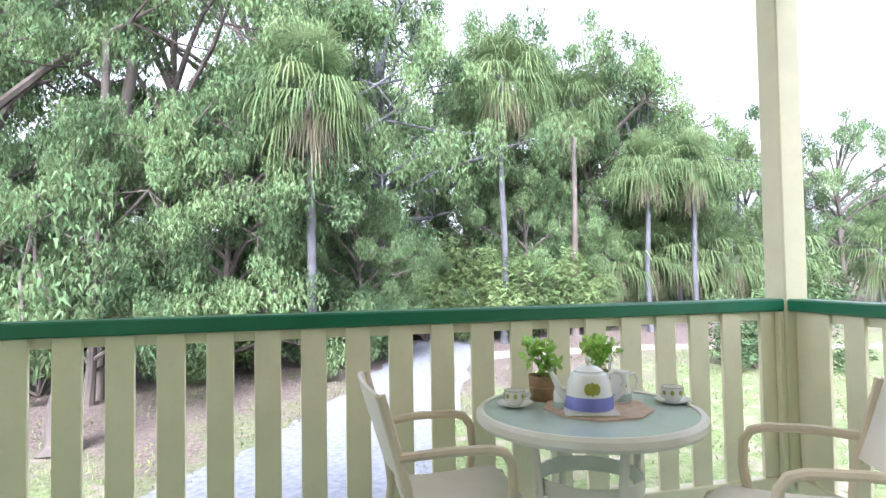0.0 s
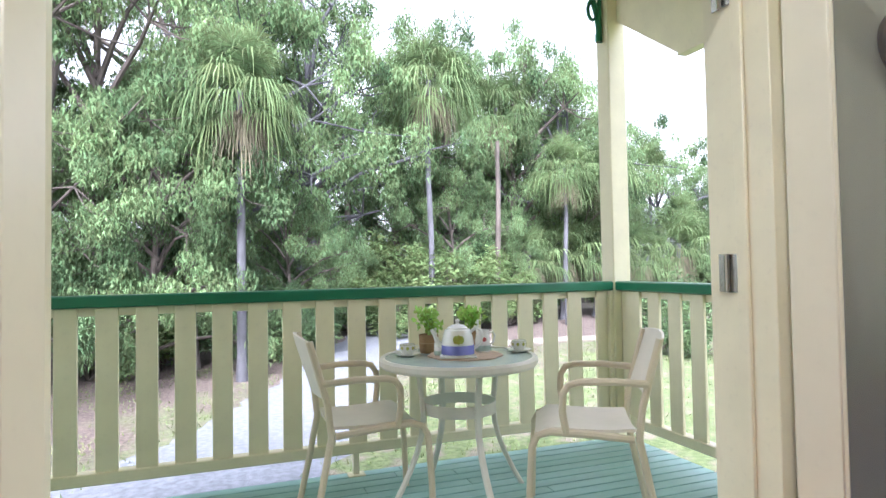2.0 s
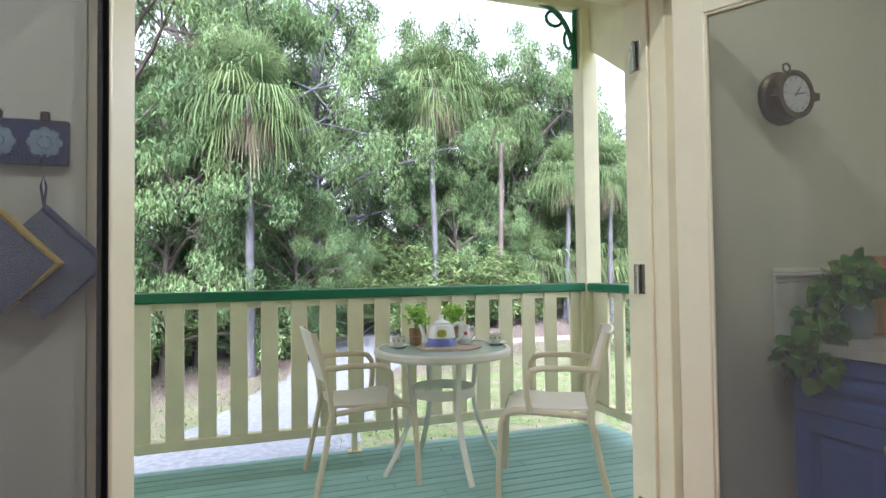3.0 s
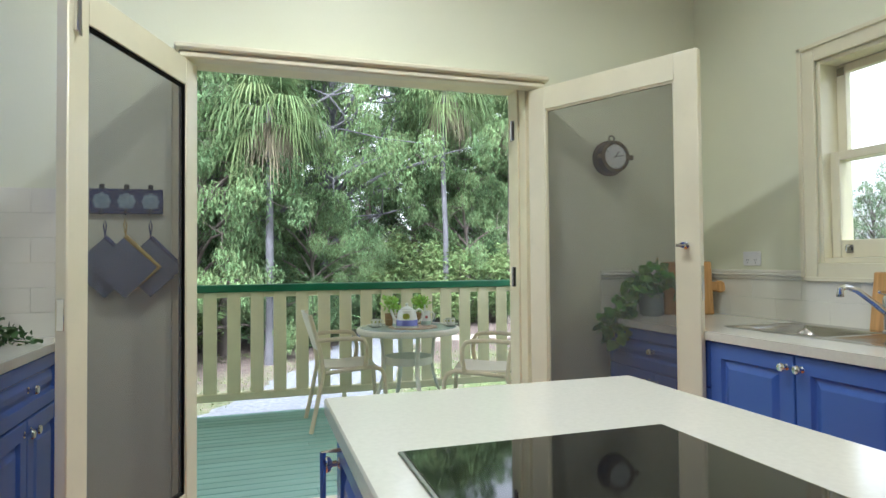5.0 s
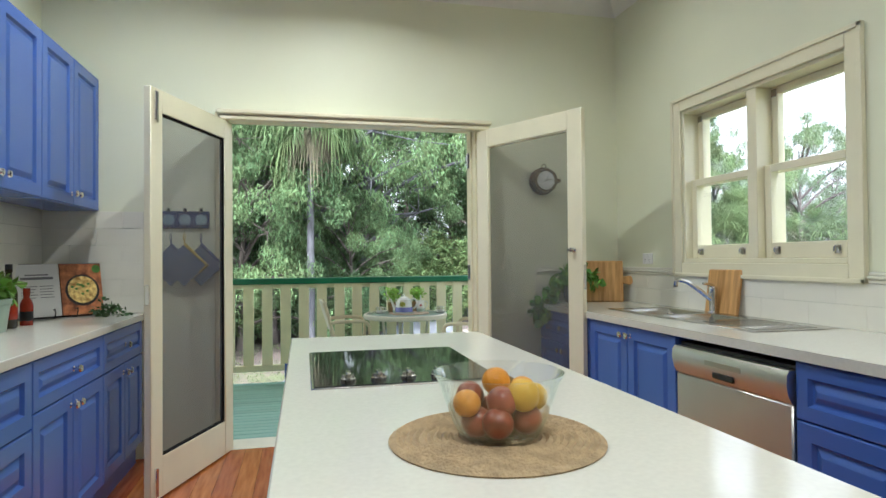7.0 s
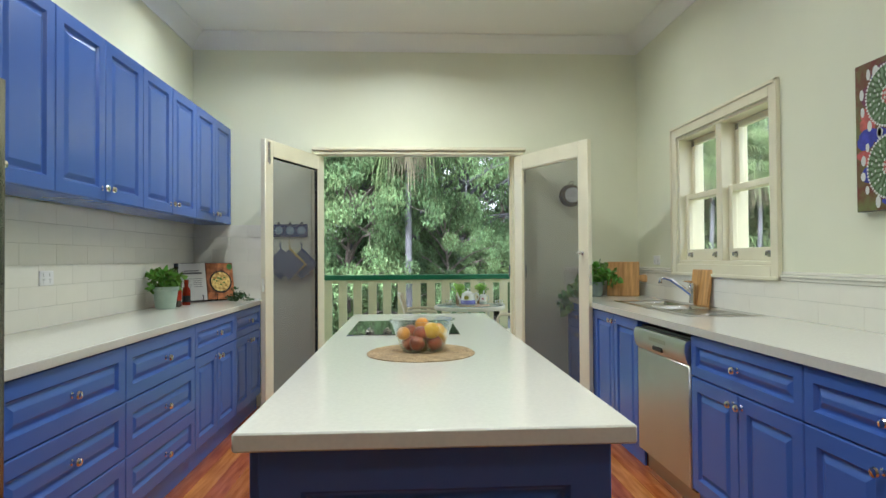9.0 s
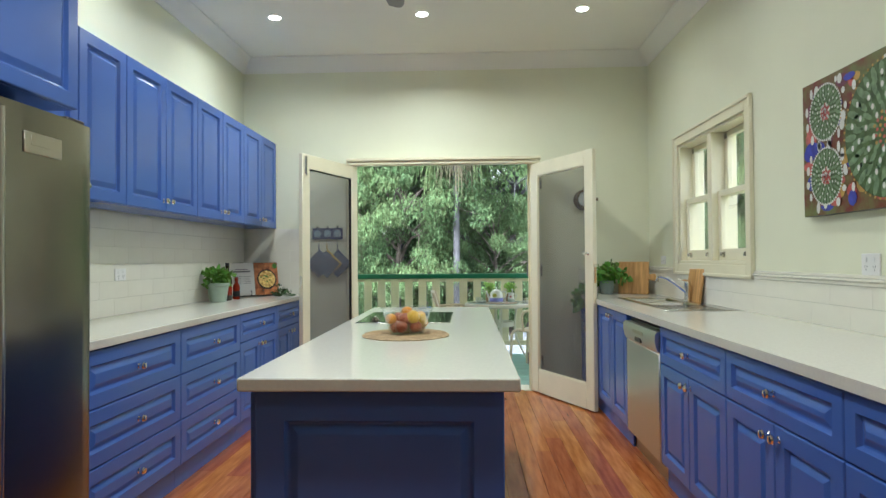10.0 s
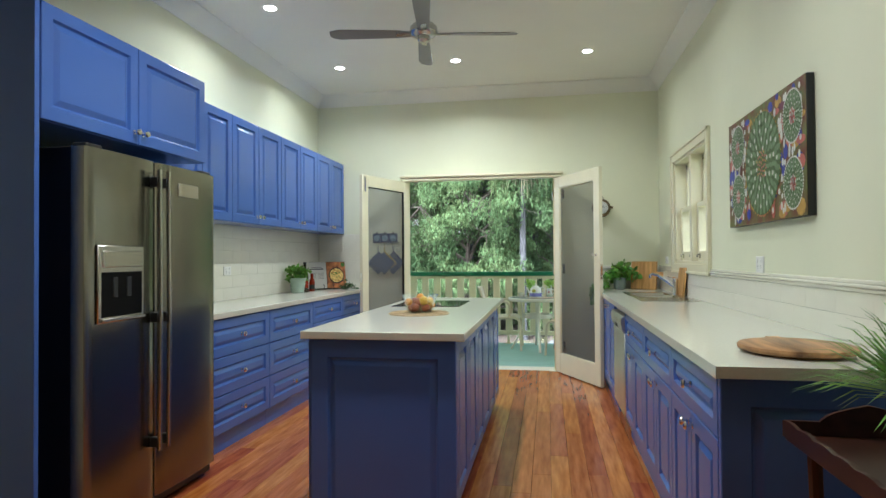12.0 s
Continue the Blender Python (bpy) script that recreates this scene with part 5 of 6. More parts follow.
def pot_plant(name, label, m, pot_prof, pot_mat, leaf_g, leaf_mat, stems, soil_r, soil_z):
    t = thing(name, label, "pot plant", m)
    part("pot", G().lathe(pot_prof, n=28), pot_mat, t)
    part("soil", G().lathe([(0.0, soil_z), (soil_r, soil_z - 0.002)], n=20, closed=True), SOIL, t, "dark soil")
    w = G()
    for a, b in stems:
        w.tube([a, ((a[0] + b[0]) / 2 * 0.9, (a[1] + b[1]) / 2 * 0.9, (a[2] + b[2]) / 2 + 0.012), b], 0.0022, 5)
    part("stems", w, leaf_mat, t)
    part("leaves", leaf_g, leaf_mat, t, clean=False)
    return t


def round_centres(n, r, z0, z1, seed):
    rr = random.Random(seed)
    out = []
    for i in range(n):
        a, k = rr.uniform(0, 6.28), rr.random() ** 0.5
        out.append((math.cos(a) * r * k, math.sin(a) * r * k, z0 + (z1 - z0) * rr.random()))
    return out


# left worktop
cs = round_centres(16, 0.075, 0.15, 0.235, 3)
pot_plant("herb_pot", "sage green pot of bushy basil on the worktop", Matrix.Translation((-1.09, -0.43, ZT)) @ Matrix.Diagonal((1.1, 1.1, 1.05, 1)),
          [(0.0, 0.0), (0.056, 0.0), (0.06, 0.01), (0.074, 0.12), (0.08, 0.122), (0.081, 0.145), (0.074, 0.146), (0.07, 0.12), (0.0, 0.118)], TERRA,
          sprig(cs, 300, 0.042, 5, 0.1, 0.035), HERB, [((0, 0, 0.12), c) for c in cs[:9]], 0.07, 0.122)
b1 = thing("oil_bottle", "tall dark glass bottle on the worktop", "bottle", Matrix.Translation((-1.085, -0.255, ZT)) @ Matrix.Diagonal((1.1, 1.1, 1.1, 1)))
part("glass", G().lathe([(0.0, 0), (0.032, 0.0), (0.034, 0.008), (0.034, 0.15), (0.03, 0.175), (0.014, 0.205), (0.0125, 0.25), (0.015, 0.252), (0.015, 0.262), (0, 0.263)], n=22), BOTTLE, b1)
part("cap", G().lathe([(0.0135, 0.255), (0.0145, 0.257), (0.0145, 0.285), (0, 0.286)], n=16), BLACK, b1, "black screw cap")
part("label", G().lathe([(0.0345, 0.04), (0.0348, 0.042), (0.0348, 0.11), (0.0345, 0.112)], n=22, closed=True), SAUCE, b1, "red paper label")
for x, y in ((-1.065, -0.11),):
    b2 = thing("sauce_bottle", "small red sauce bottle with black cap", "bottle", Matrix.Translation((x, y, ZT)) @ Matrix.Diagonal((1.1, 1.1, 1.15, 1)))
    part("glass", G().lathe([(0.0, 0), (0.026, 0), (0.027, 0.006), (0.027, 0.09), (0.022, 0.108), (0.013, 0.122), (0.013, 0.14), (0, 0.141)], n=20), SAUCE, b2)
    part("cap", G().lathe([(0.0145, 0.136), (0.0145, 0.165), (0, 0.166)], n=16), SAUCE, b2, "red screw cap")
    part("label", G().lathe([(0.0275, 0.02), (0.0277, 0.022), (0.0277, 0.06), (0.0275, 0.062)], n=20, closed=True), BLACK, b2, "dark paper label")
bk = thing("cookbook", "open cookbook standing on a wire easel", "book", pose(-1.03, 0.26, ZT, 0, 0, 40) @ Matrix.Diagonal((1.14, 1.14, 1.16, 1)))
tilt = pose(0, 0, 0.012, -12, 0, 0)
part("left_page", G().box(-0.205, -0.006, 0, -0.002, 0.004, 0.262, 0.001).turned(tilt @ pose(0, 0, 0, 0, 0, -4)), PAPER, bk, "printed recipe page")
part("right_page", G().box(0.002, -0.006, 0, 0.205, 0.004, 0.262, 0.001).turned(tilt @ pose(0, 0, 0, 0, 0, 4)), PHOTO, bk, "food photograph page")
part("cover", G().box(-0.21, 0.005, -0.004, 0.21, 0.009, 0.268, 0.001).turned(tilt @ pose(0, 0.016, 0)), BLACK, bk)
pr = G()
pr.box(-0.17, -0.0072, 0.185, -0.03, -0.0062, 0.197, 0).box(-0.15, -0.0072, 0.205, -0.05, -0.0062, 0.211, 0)
for i in range(5):
    pr.box(-0.17, -0.0072, 0.150 - i * 0.014, -0.10 - 0.008 * (i % 3), -0.0062, 0.153 - i * 0.014, 0).box(-0.09, -0.0072, 0.150 - i * 0.014, -0.03 - 0.006 * (i % 2), -0.0062, 0.153 - i * 0.014, 0)
part("print_bars", pr.turned(tilt @ pose(0, 0, 0, 0, 0, -4)), INK, bk, "grey lines of small print")


def disc(cx, cz, rx, rz, y, t=0.0008, n=20):
    q = G().lathe([(0.0, -t), (1.0, -t), (1.0, 0.0), (0.0, 0.0)], axis="y", n=n)
    q.v = [(cx + p[0] * rx, y + p[1], cz + p[2] * rz) for p in q.v]
    return q


pm = tilt @ pose(0, 0, 0, 0, 0, 4)
part("pan_picture", disc(0.105, 0.125, 0.085, 0.082, -0.0062).turned(pm), PAN, bk)
part("stew_picture", disc(0.105, 0.127, 0.073, 0.07, -0.0072).turned(pm), STEW, bk, "yellow stew in the photograph")
q = G()
rr = random.Random(6)
for i in range(9):
    d = disc(0.105 + rr.uniform(-0.05, 0.05), 0.127 + rr.uniform(-0.045, 0.045), 0.008, 0.006, -0.0081, n=8)
    q.add(d.v, d.f)
d = disc(0.18, 0.235, 0.022, 0.022, -0.0072, n=10)
q.add(d.v, d.f)
tagged(part("herb_picture", q.turned(pm), GREENP, bk), kind="stuff")
part("easel", G().tube([(-0.05, -0.03, 0.045), (-0.052, -0.05, 0.05), (-0.05, -0.055, 0.03), (-0.05, -0.04, 0.006), (-0.05, 0.07, 0.006), (0.05, 0.07, 0.006), (0.05, -0.04, 0.006), (0.05, -0.055, 0.03), (0.052, -0.05, 0.05), (0.05, -0.03, 0.045)], 0.003, 6)
     .tube([(-0.05, 0.07, 0.006), (-0.03, 0.075, 0.18), (0.03, 0.075, 0.18), (0.05, 0.07, 0.006)], 0.003, 6), BLACK, bk, "black wire easel")
iv = thing("ivy_sprig", "loose sprig of dull green ivy on the worktop", "plant", Matrix.Translation((-0.78, 0.28, ZT)))
cs = [(-0.06, 0.0, 0.10), (-0.03, 0.02, 0.07), (0, 0, 0.045), (0.0, -0.03, 0.03), (-0.07, -0.02, 0.04), (0.03, 0.03, 0.03), (0.05, 0.0, 0.02), (0.075, -0.01, 0.015), (-0.05, 0.03, 0.03)]
part("stem", G().tube([(-0.06, 0, 0.1), (-0.03, 0, 0.05), (0.02, 0, 0.015), (0.08, -0.01, 0.008)], 0.003, 5), IVY, iv)
part("leaves", sprig(cs, 110, 0.03, 8, 0.2, 0.03, 0.55), IVY, iv, clean=False)


def outlet(m, w, h, n, label):
    o = thing("power_outlet", label, "power outlet", m, "power outlets")
    part("plate", G().box(-w / 2, -0.009, -h / 2, w / 2, 0, h / 2, 0.003), WHITE, o)
    for i in range(n):
        x = (i - (n - 1) / 2) * w / 2.2
        part("rocker_switch", G().box(x - 0.007, -0.012, h * 0.12, x + 0.007, -0.008, h * 0.34, 0.001), WHITE, o)
        part("socket_slots", G().box(x - 0.008, -0.0095, -0.012, x - 0.005, -0.0085, -0.003, 0).box(x + 0.005, -0.0095, -0.012, x + 0.008, -0.0085, -0.003, 0).box(x - 0.0015, -0.0095, -0.026, x + 0.0015, -0.0085, -0.017, 0), INK, o)


outlet(pose(XL + 0.009, -1.565, 1.17, 0, 0, 90), 0.115, 0.075, 2, "white double power outlet on the tiles")
outlet(pose(XR, -2.58, 1.217, 0, 0, -90), 0.115, 0.095, 2, "white double power outlet on the wall")
outlet(pose(XR, 0.11, 1.231, 0, 0, -90), 0.115, 0.075, 2, "white power outlet beside the window")

# mitt rack on the door wall
mr = thing("hook_rack", "navy tile rack with pale flower motifs and hooks", "hook rack", pose(-0.415, YN, 1.506))
part("board", G().box(-0.147, -0.018, -0.055, 0.147, 0.0, 0.055, 0.004), NAVY, mr)
for i in range(3):
    x = -0.097 + 0.097 * i
    q = G()
    for k in range(8):
        a = k * math.pi / 4
        d = disc(x + 0.026 * math.cos(a), 0.026 * math.sin(a), 0.012, 0.012, -0.0182, n=10)
        q.add(d.v, d.f)
    d = disc(x, 0, 0.014, 0.014, -0.0185, n=10)
    q.add(d.v, d.f)
    part("flower_motif", q, PALEBLUE, mr)
    part("hook", G().tube([(x, -0.018, -0.03), (x, -0.03, -0.05), (x, -0.045, -0.06), (x, -0.05, -0.045)], 0.004, 6).box(x - 0.01, -0.02, 0.05, x + 0.01, -0.006, 0.075, 0.003), BLACK, mr)


def pot_holder(x, zc, half, trim, label, turn):
    t = thing("pot_holder", label, "pot holder", pose(x, YN - 0.032 - turn, zc), "pot holders")
    q, n = G(), 9
    for lay in (0, 1):
        for i in range(n):
            for j in range(n):
                u, w = i / (n - 1) * 2 - 1, j / (n - 1) * 2 - 1
                bulge = 0.006 + 0.0035 * abs(math.sin(u * math.pi * 3)) * abs(math.sin(w * math.pi * 3))
                q.v.append(((u - w) * half / 2, -bulge if lay == 0 else 0.006, (u + w) * half / 2))
    gi = lambda l, i, j: l * n * n + i * n + j
    for l in (0, 1):
        q.f += [(gi(l, i, j), gi(l, i + 1, j), gi(l, i + 1, j + 1), gi(l, i, j + 1)) for i in range(n - 1) for j in range(n - 1)]
    part("quilted_pad", q, QUILT, t)
    c = [(0, 0, half), (half, 0, 0), (0, 0, -half), (-half, 0, 0), (0, 0, half)]
    part("binding", G().tube(c, 0.011, 8), trim, t, "coloured edge binding")
    part("loop", G().tube([(0, 0, half), (-0.006, -0.004, half + 0.05), (0, -0.006, half + 0.075), (0.006, -0.004, half + 0.05), (0, 0, half)], 0.003, 5), trim, t)


pot_holder(-0.412, 1.215, 0.135, YTRIM, "grey quilted pot holder with mustard binding", 0.02)
pot_holder(-0.315, 1.215, 0.132, BLUETRIM, "grey-blue quilted pot holder with navy binding", 0)
pot_holder(-0.495, 1.215, 0.132, BLUETRIM, "grey-blue quilted pot holder with navy binding", 0)

# ship's clock
ck = thing("wall_clock", "round aged brass ship's clock on the wall", "clock", pose(2.04, YN, 1.805) @ Matrix.Diagonal((1, 0.8, 1, 1)))
part("case", G().lathe([(0.0, 0.0), (0.1, 0.0), (0.1, -0.02), (0.088, -0.03), (0.084, -0.075), (0.09, -0.085), (0.088, -0.1), (0.07, -0.104), (0.066, -0.094)], axis="y", n=32), BRASS, ck)
part("dial", G().lathe([(0.0, -0.097), (0.067, -0.097)], axis="y", n=28, closed=True), DIAL, ck, "pale dial")
q = G()
for k in range(12):
    a = k * math.pi / 6
    q.box(-0.0015, -0.0985, 0.052, 0.0015, -0.0972, 0.062, 0)
    q.v[-8:] = [tuple(pose(0, 0, 0, 0, math.degrees(a), 0) @ Vector(p)) for p in q.v[-8:]]
part("hour_marks", q, INK, ck)
part("clock_hand", G().box(-0.0025, -0.0995, -0.01, 0.0025, -0.0985, 0.035, 0).turned(pose(0, 0, 0, 0, 35, 0)), INK, ck)
part("clock_hand", G().box(-0.002, -0.1005, -0.012, 0.002, -0.0996, 0.052, 0).turned(pose(0, 0, 0, 0, 80, 0)), INK, ck)
part("hinge_lug", G().box(0.075, -0.1, -0.014, 0.118, -0.07, 0.014, 0.004).box(-0.11, -0.095, -0.012, -0.08, -0.075, 0.012, 0.003), BRASS, ck)
part("hanging_loop", G().tube([(0.018 * math.cos(k * 0.63), -0.05, 0.108 + 0.016 * math.sin(k * 0.63)) for k in range(11)], 0.004, 6), BRASS, ck)

# right worktop
cs = round_centres(14, 0.07, 0.13, 0.22, 12) + [(-0.12, -0.03, 0.16), (-0.16, -0.06, 0.1), (-0.2, -0.05, 0.04), (-0.24, -0.08, 0.0), (-0.265, -0.06, -0.03), (-0.275, -0.07, -0.07), (-0.12, 0.06, 0.1), (-0.26, 0.02, -0.03), (0.1, -0.06, 0.19), (0.14, -0.07, 0.16),
                                              (-0.17, 0.05, 0.02), (-0.27, 0.05, -0.05)]
pot_plant("vine_pot", "grey pot with a trailing green vine", Matrix.Translation((2.215, 0.385, ZT)) @ Matrix.Diagonal((0.98, 0.98, 1.08, 1)),
          [(0.0, 0.0), (0.052, 0.0), (0.062, 0.02), (0.068, 0.06), (0.064, 0.105), (0.066, 0.115), (0.06, 0.116), (0.058, 0.1), (0.0, 0.098)], GREYPOT,
          sprig(cs, 330, 0.06, 9, 0.3, 0.045, 0.55), POTHOS, [((0, 0, 0.1), c) for c in cs[:10]] + [((-0.05, -0.01, 0.11), (-0.2, -0.05, 0.04)), ((-0.2, -0.05, 0.04), (-0.275, -0.06, -0.06))], 0.058, 0.102)
ba = thing("handled_chopping_board", "honey-coloured wooden board with handle leaning on the wall", "chopping board", pose(2.33, 0.425, ZT, 0, 0, -24) @ pose(0, 0, 0, -9, 0, 0))
part("board", G().box(0, -0.011, 0, 0.27, 0.011, 0.30, 0.008).box(0.26, -0.011, 0.13, 0.31, 0.011, 0.185, 0.009).lathe([(0.0, -0.011), (0.03, -0.011), (0.034, 0), (0.03, 0.011), (0.0, 0.011)], (0.31, 0, 0.157), "y", 14), PALEWOOD, ba)
bb = thing("upright_chopping_board", "plain honey wooden board leaning behind the tap", "chopping board", pose(2.60, -0.555, ZT, 0, 0, -90) @ pose(0, 0, 0, -8, 0, 0))
part("board", G().box(0, -0.01, 0, 0.265, 0.01, 0.25, 0.007), PALEWOOD, bb)
tp = thing("mixer_tap", "chrome kitchen mixer tap at the sink", "tap", Matrix.Translation((2.57, -0.66, ZT + 0.004)))
part("body", G().lathe([(0.028, 0.0), (0.028, 0.006), (0.022, 0.012), (0.021, 0.1), (0.024, 0.11), (0.024, 0.135), (0.018, 0.15), (0.0, 0.153)], n=20), CHROME, tp)
part("spout", G().tube([(-0.01, 0, 0.075), (-0.07, 0.015, 0.125), (-0.14, 0.03, 0.175), (-0.185, 0.04, 0.188), (-0.205, 0.044, 0.18), (-0.208, 0.045, 0.155)], [0.014, 0.013, 0.012, 0.0115, 0.0115, 0.0125], 12), CHROME, tp)
part("lever", G().tube([(0.0, 0, 0.15), (-0.03, -0.01, 0.162), (-0.075, -0.015, 0.168)], [0.012, 0.009, 0.007], 8), CHROME, tp)
part("pouring_tip", G().lathe([(0.013, 0.148), (0.013, 0.158), (0.011, 0.16)], (-0.208, 0.045, 0), n=14), STEELH, tp)
rc = thing("round_chopping_board", "round striped acacia board lying on the worktop", "chopping board", pose(2.325, -3.92, ZT + 0.0) @ Matrix.Diagonal((0.92, 0.92, 1, 1)))
part("board", G().lathe([(0.0, 0.008), (0.195, 0.008), (0.205, 0.012), (0.208, 0.02), (0.205, 0.028), (0.198, 0.031), (0.0, 0.031)], n=44), WALNUT, rc)
part("grip", G().box(-0.03, 0.19, 0.012, 0.03, 0.26, 0.029, 0.006), WALNUT, rc)
part("foot_ring", G().lathe([(0.15, 0.0), (0.17, 0.0), (0.17, 0.009), (0.15, 0.009), (0.15, 0.0)], n=36, closed=True), WALNUT, rc)

# tray table and its plant
tt = thing("tray_table", "dark mahogany tray table with scalloped rim", "table", Matrix.Translation((2.125, -4.98, 0)))
part("tray_base", G().box(0, 0, 0.735, 0.44, 0.62, 0.75, 0.003), MAHOG, tt)
for nm, a, b, ln in (("tray_side", (0, 0), 90, 0.62), ("tray_side", (0.44, 0), 90, 0.62), ("tray_end", (0, 0.0), 0, 0.44), ("tray_end", (0, 0.62), 0, 0.44)):
    q = G()
    k = 24
    pts = []
    for i in range(k + 1):
        s = i / k
        if nm == "tray_end":
            hh = 0.045 + 0.05 * max(0, 1 - abs(s - 0.5) / 0.28) ** 0.5 if abs(s - 0.5) < 0.28 else 0.045
        else:
            hh = 0.045 + 0.006 * abs(math.sin(s * math.pi * 6))
        pts.append((s * ln, hh))
    q.prism([(0, 0), (ln, 0)] + pts[::-1], -0.006, 0.006)
    q.turned(pose(a[0], a[1], 0.745, 0, 0, b) @ pose(0, 0, 0, 90, 0, 0))
    part(nm, q, MAHOG, tt)
for x, y in ((0.05, 0.07), (0.39, 0.07), (0.05, 0.55), (0.39, 0.55)):
    part("leg", G().tube([(x, y, 0.736), (x + (0.22 - x) * 0.05, y, 0.4), (x, y, 0.0)], [0.02, 0.017, 0.013], 8), MAHOG, tt)
part("stretcher", G().tube([(0.05, 0.07, 0.3), (0.39, 0.07, 0.3)], 0.01, 6).tube([(0.05, 0.55, 0.3), (0.39, 0.55, 0.3)], 0.01, 6), MAHOG, tt)
gp = thing("grass_plant", "spiky green grass plant in blue and white pot", "pot plant", Matrix.Translation((2.385, -4.62, 0.75)) @ Matrix.Diagonal((1.25, 1.25, 1.2, 1)))
part("pot", G().lathe([(0.0, 0.0), (0.045, 0.0), (0.06, 0.03), (0.075, 0.09), (0.072, 0.14), (0.078, 0.15), (0.07, 0.15), (0.066, 0.13), (0.0, 0.128)], n=28), BLUEWHITE, gp)
q = G()
rr = random.Random(15)
for i in range(430):
    a, el = rr.uniform(0, 6.28), rr.uniform(0.1, 1.45)
    ln = rr.uniform(0.16, 0.27)
    o = Vector((math.cos(a) * math.cos(el), math.sin(a) * math.cos(el), math.sin(el)))
    sd = Vector((-math.sin(a), math.cos(a), 0)) * rr.uniform(0.003, 0.0055)
    p0 = Vector((math.cos(a) * 0.03, math.sin(a) * 0.03, 0.13))
    p1, p2, p3 = p0 + o * ln * 0.4, p0 + o * ln * 0.75 + Vector((0, 0, -0.012)), p0 + o * ln + Vector((0, 0, -0.05))
    q.add([p0 - sd * 0.6, p0 + sd * 0.6, p1 + sd, p1 - sd, p2 + sd * 0.7, p2 - sd * 0.7, p3], [(0, 1, 2, 3), (3, 2, 4, 5), (5, 4, 6)])
part("blades", q, HERB, gp, clean=False)

# island: mat, bowl and fruit
jm = solid("jute_mat", G().lathe([(0.0, 0.0)] + [(0.21 * k / 30, 0.004 + (0.005 if k % 2 else 0)) for k in range(0, 30)] + [(0.215, 0.003), (0.213, 0.0)], n=56), JUTE,
           "round woven jute mat on the island", "place mat", Matrix.Translation((0.657, -2.575, ZI)) @ Matrix.Diagonal((0.89, 0.89, 1, 1)))
fb = thing("fruit_bowl", "clear glass bowl holding mixed fruit", "bowl", Matrix.Translation((0.662, -2.575, ZI + 0.008)) @ Matrix.Diagonal((0.92, 0.92, 0.92, 1)))
part("glass", G().lathe([(0.0, 0.0), (0.07, 0.0), (0.078, 0.006), (0.09, 0.03), (0.106, 0.075), (0.116, 0.105), (0.124, 0.118), (0.126, 0.123), (0.122, 0.124), (0.112, 0.106), (0.102, 0.076), (0.086, 0.032), (0.074, 0.01), (0.0, 0.006)], n=48), CLEARGLASS, fb)


def fruit(name, x, y, z, r, material, label, sq=1.0, tilt_=0):
    r *= 0.76
    prof = [(math.sin(math.pi * k / 12) * r * (1 + (0.06 if sq > 1 and 4 < k < 8 else 0)), -math.cos(math.pi * k / 12) * r * sq + (0.12 * r if k == 12 else 0)) for k in range(13)]
    prof[0], prof[-1] = (0.0, -r * sq), (0.0, r * sq * 0.93)
    solid(name, G().lathe(prof, n=20), material, label, "fruit", pose(0.662 + x * 0.92, -2.575 + y * 0.92, ZI + 0.006 + z * 0.70, tilt_, tilt_ * 0.6, 0), "fruit in the bowl")


for nm, mt, lab, sq, lst in (("orange", ORANGE, "ripe orange apricot in the glass bowl", 0.95, [(-0.072, -0.03, 0.098, 0.032), (0.0, 0.015, 0.135, 0.034), (0.062, 0.035, 0.105, 0.032), (0.075, 0.03, 0.07, 0.03)]),
                             ("lemon", LEMON, "yellow lemon in the glass bowl", 1.12, [(0.035, -0.04, 0.112, 0.036), (0.068, -0.01, 0.098, 0.031)]),
                             ("nectarine", NECTAR, "dark red nectarine in the glass bowl", 0.95, [(-0.02, -0.055, 0.052, 0.036), (-0.05, -0.02, 0.048, 0.036), (0.045, -0.03, 0.05, 0.037), (-0.005, -0.035, 0.098, 0.036), (0.0, 0.05, 0.05, 0.037), (-0.045, 0.045, 0.095, 0.034), (0.055, 0.04, 0.052, 0.033)]),
                             ("kiwifruit", KIWI, "brown kiwifruit in the glass bowl", 1.2, [(0.035, 0.06, 0.105, 0.027), (0.0, -0.015, 0.034, 0.027)])):
    for x, y, z, r in lst:
        fruit(nm, x, y, z, r, mt, lab, sq, 50 if sq > 1 else 10)

# painting on the east wall
pt = thing("painting", "square bright dot painting of flowers on dark canvas", "painting", pose(XR - 0.002, -2.15, 1.448, 0, 0, -90))
PW, PH = 1.16, 0.648
part("canvas", G().box(0, -0.036, 0, PW, 0, PH, 0.002), BLACK, pt, "dark stretched canvas edge")
part("painted_ground", G().box(0.002, -0.038, 0.002, PW - 0.002, -0.036, PH - 0.002, 0), PAINTBASE, pt, "red and blue painted ground")
rr = random.Random(21)
blotch = {0: (G(), PURPLE), 1: (G(), BLUEP), 2: (G(), OLIVE), 3: (G(), OCHRE), 4: (G(), WHITEP), 5: (G(), REDP)}
for i in range(150):
    k = (0, 1, 5, 2, 3, 5, 1)[i % 7]
    rx, rz = rr.uniform(0.02, 0.06), rr.uniform(0.015, 0.045)
    d = disc(rr.uniform(rx, PW - rx), rr.uniform(rz, PH - rz), rx, rz, -0.0382 - 0.00025 * (i % 9), 0.0002, 9)
    blotch[k][0].add(d.v, d.f)
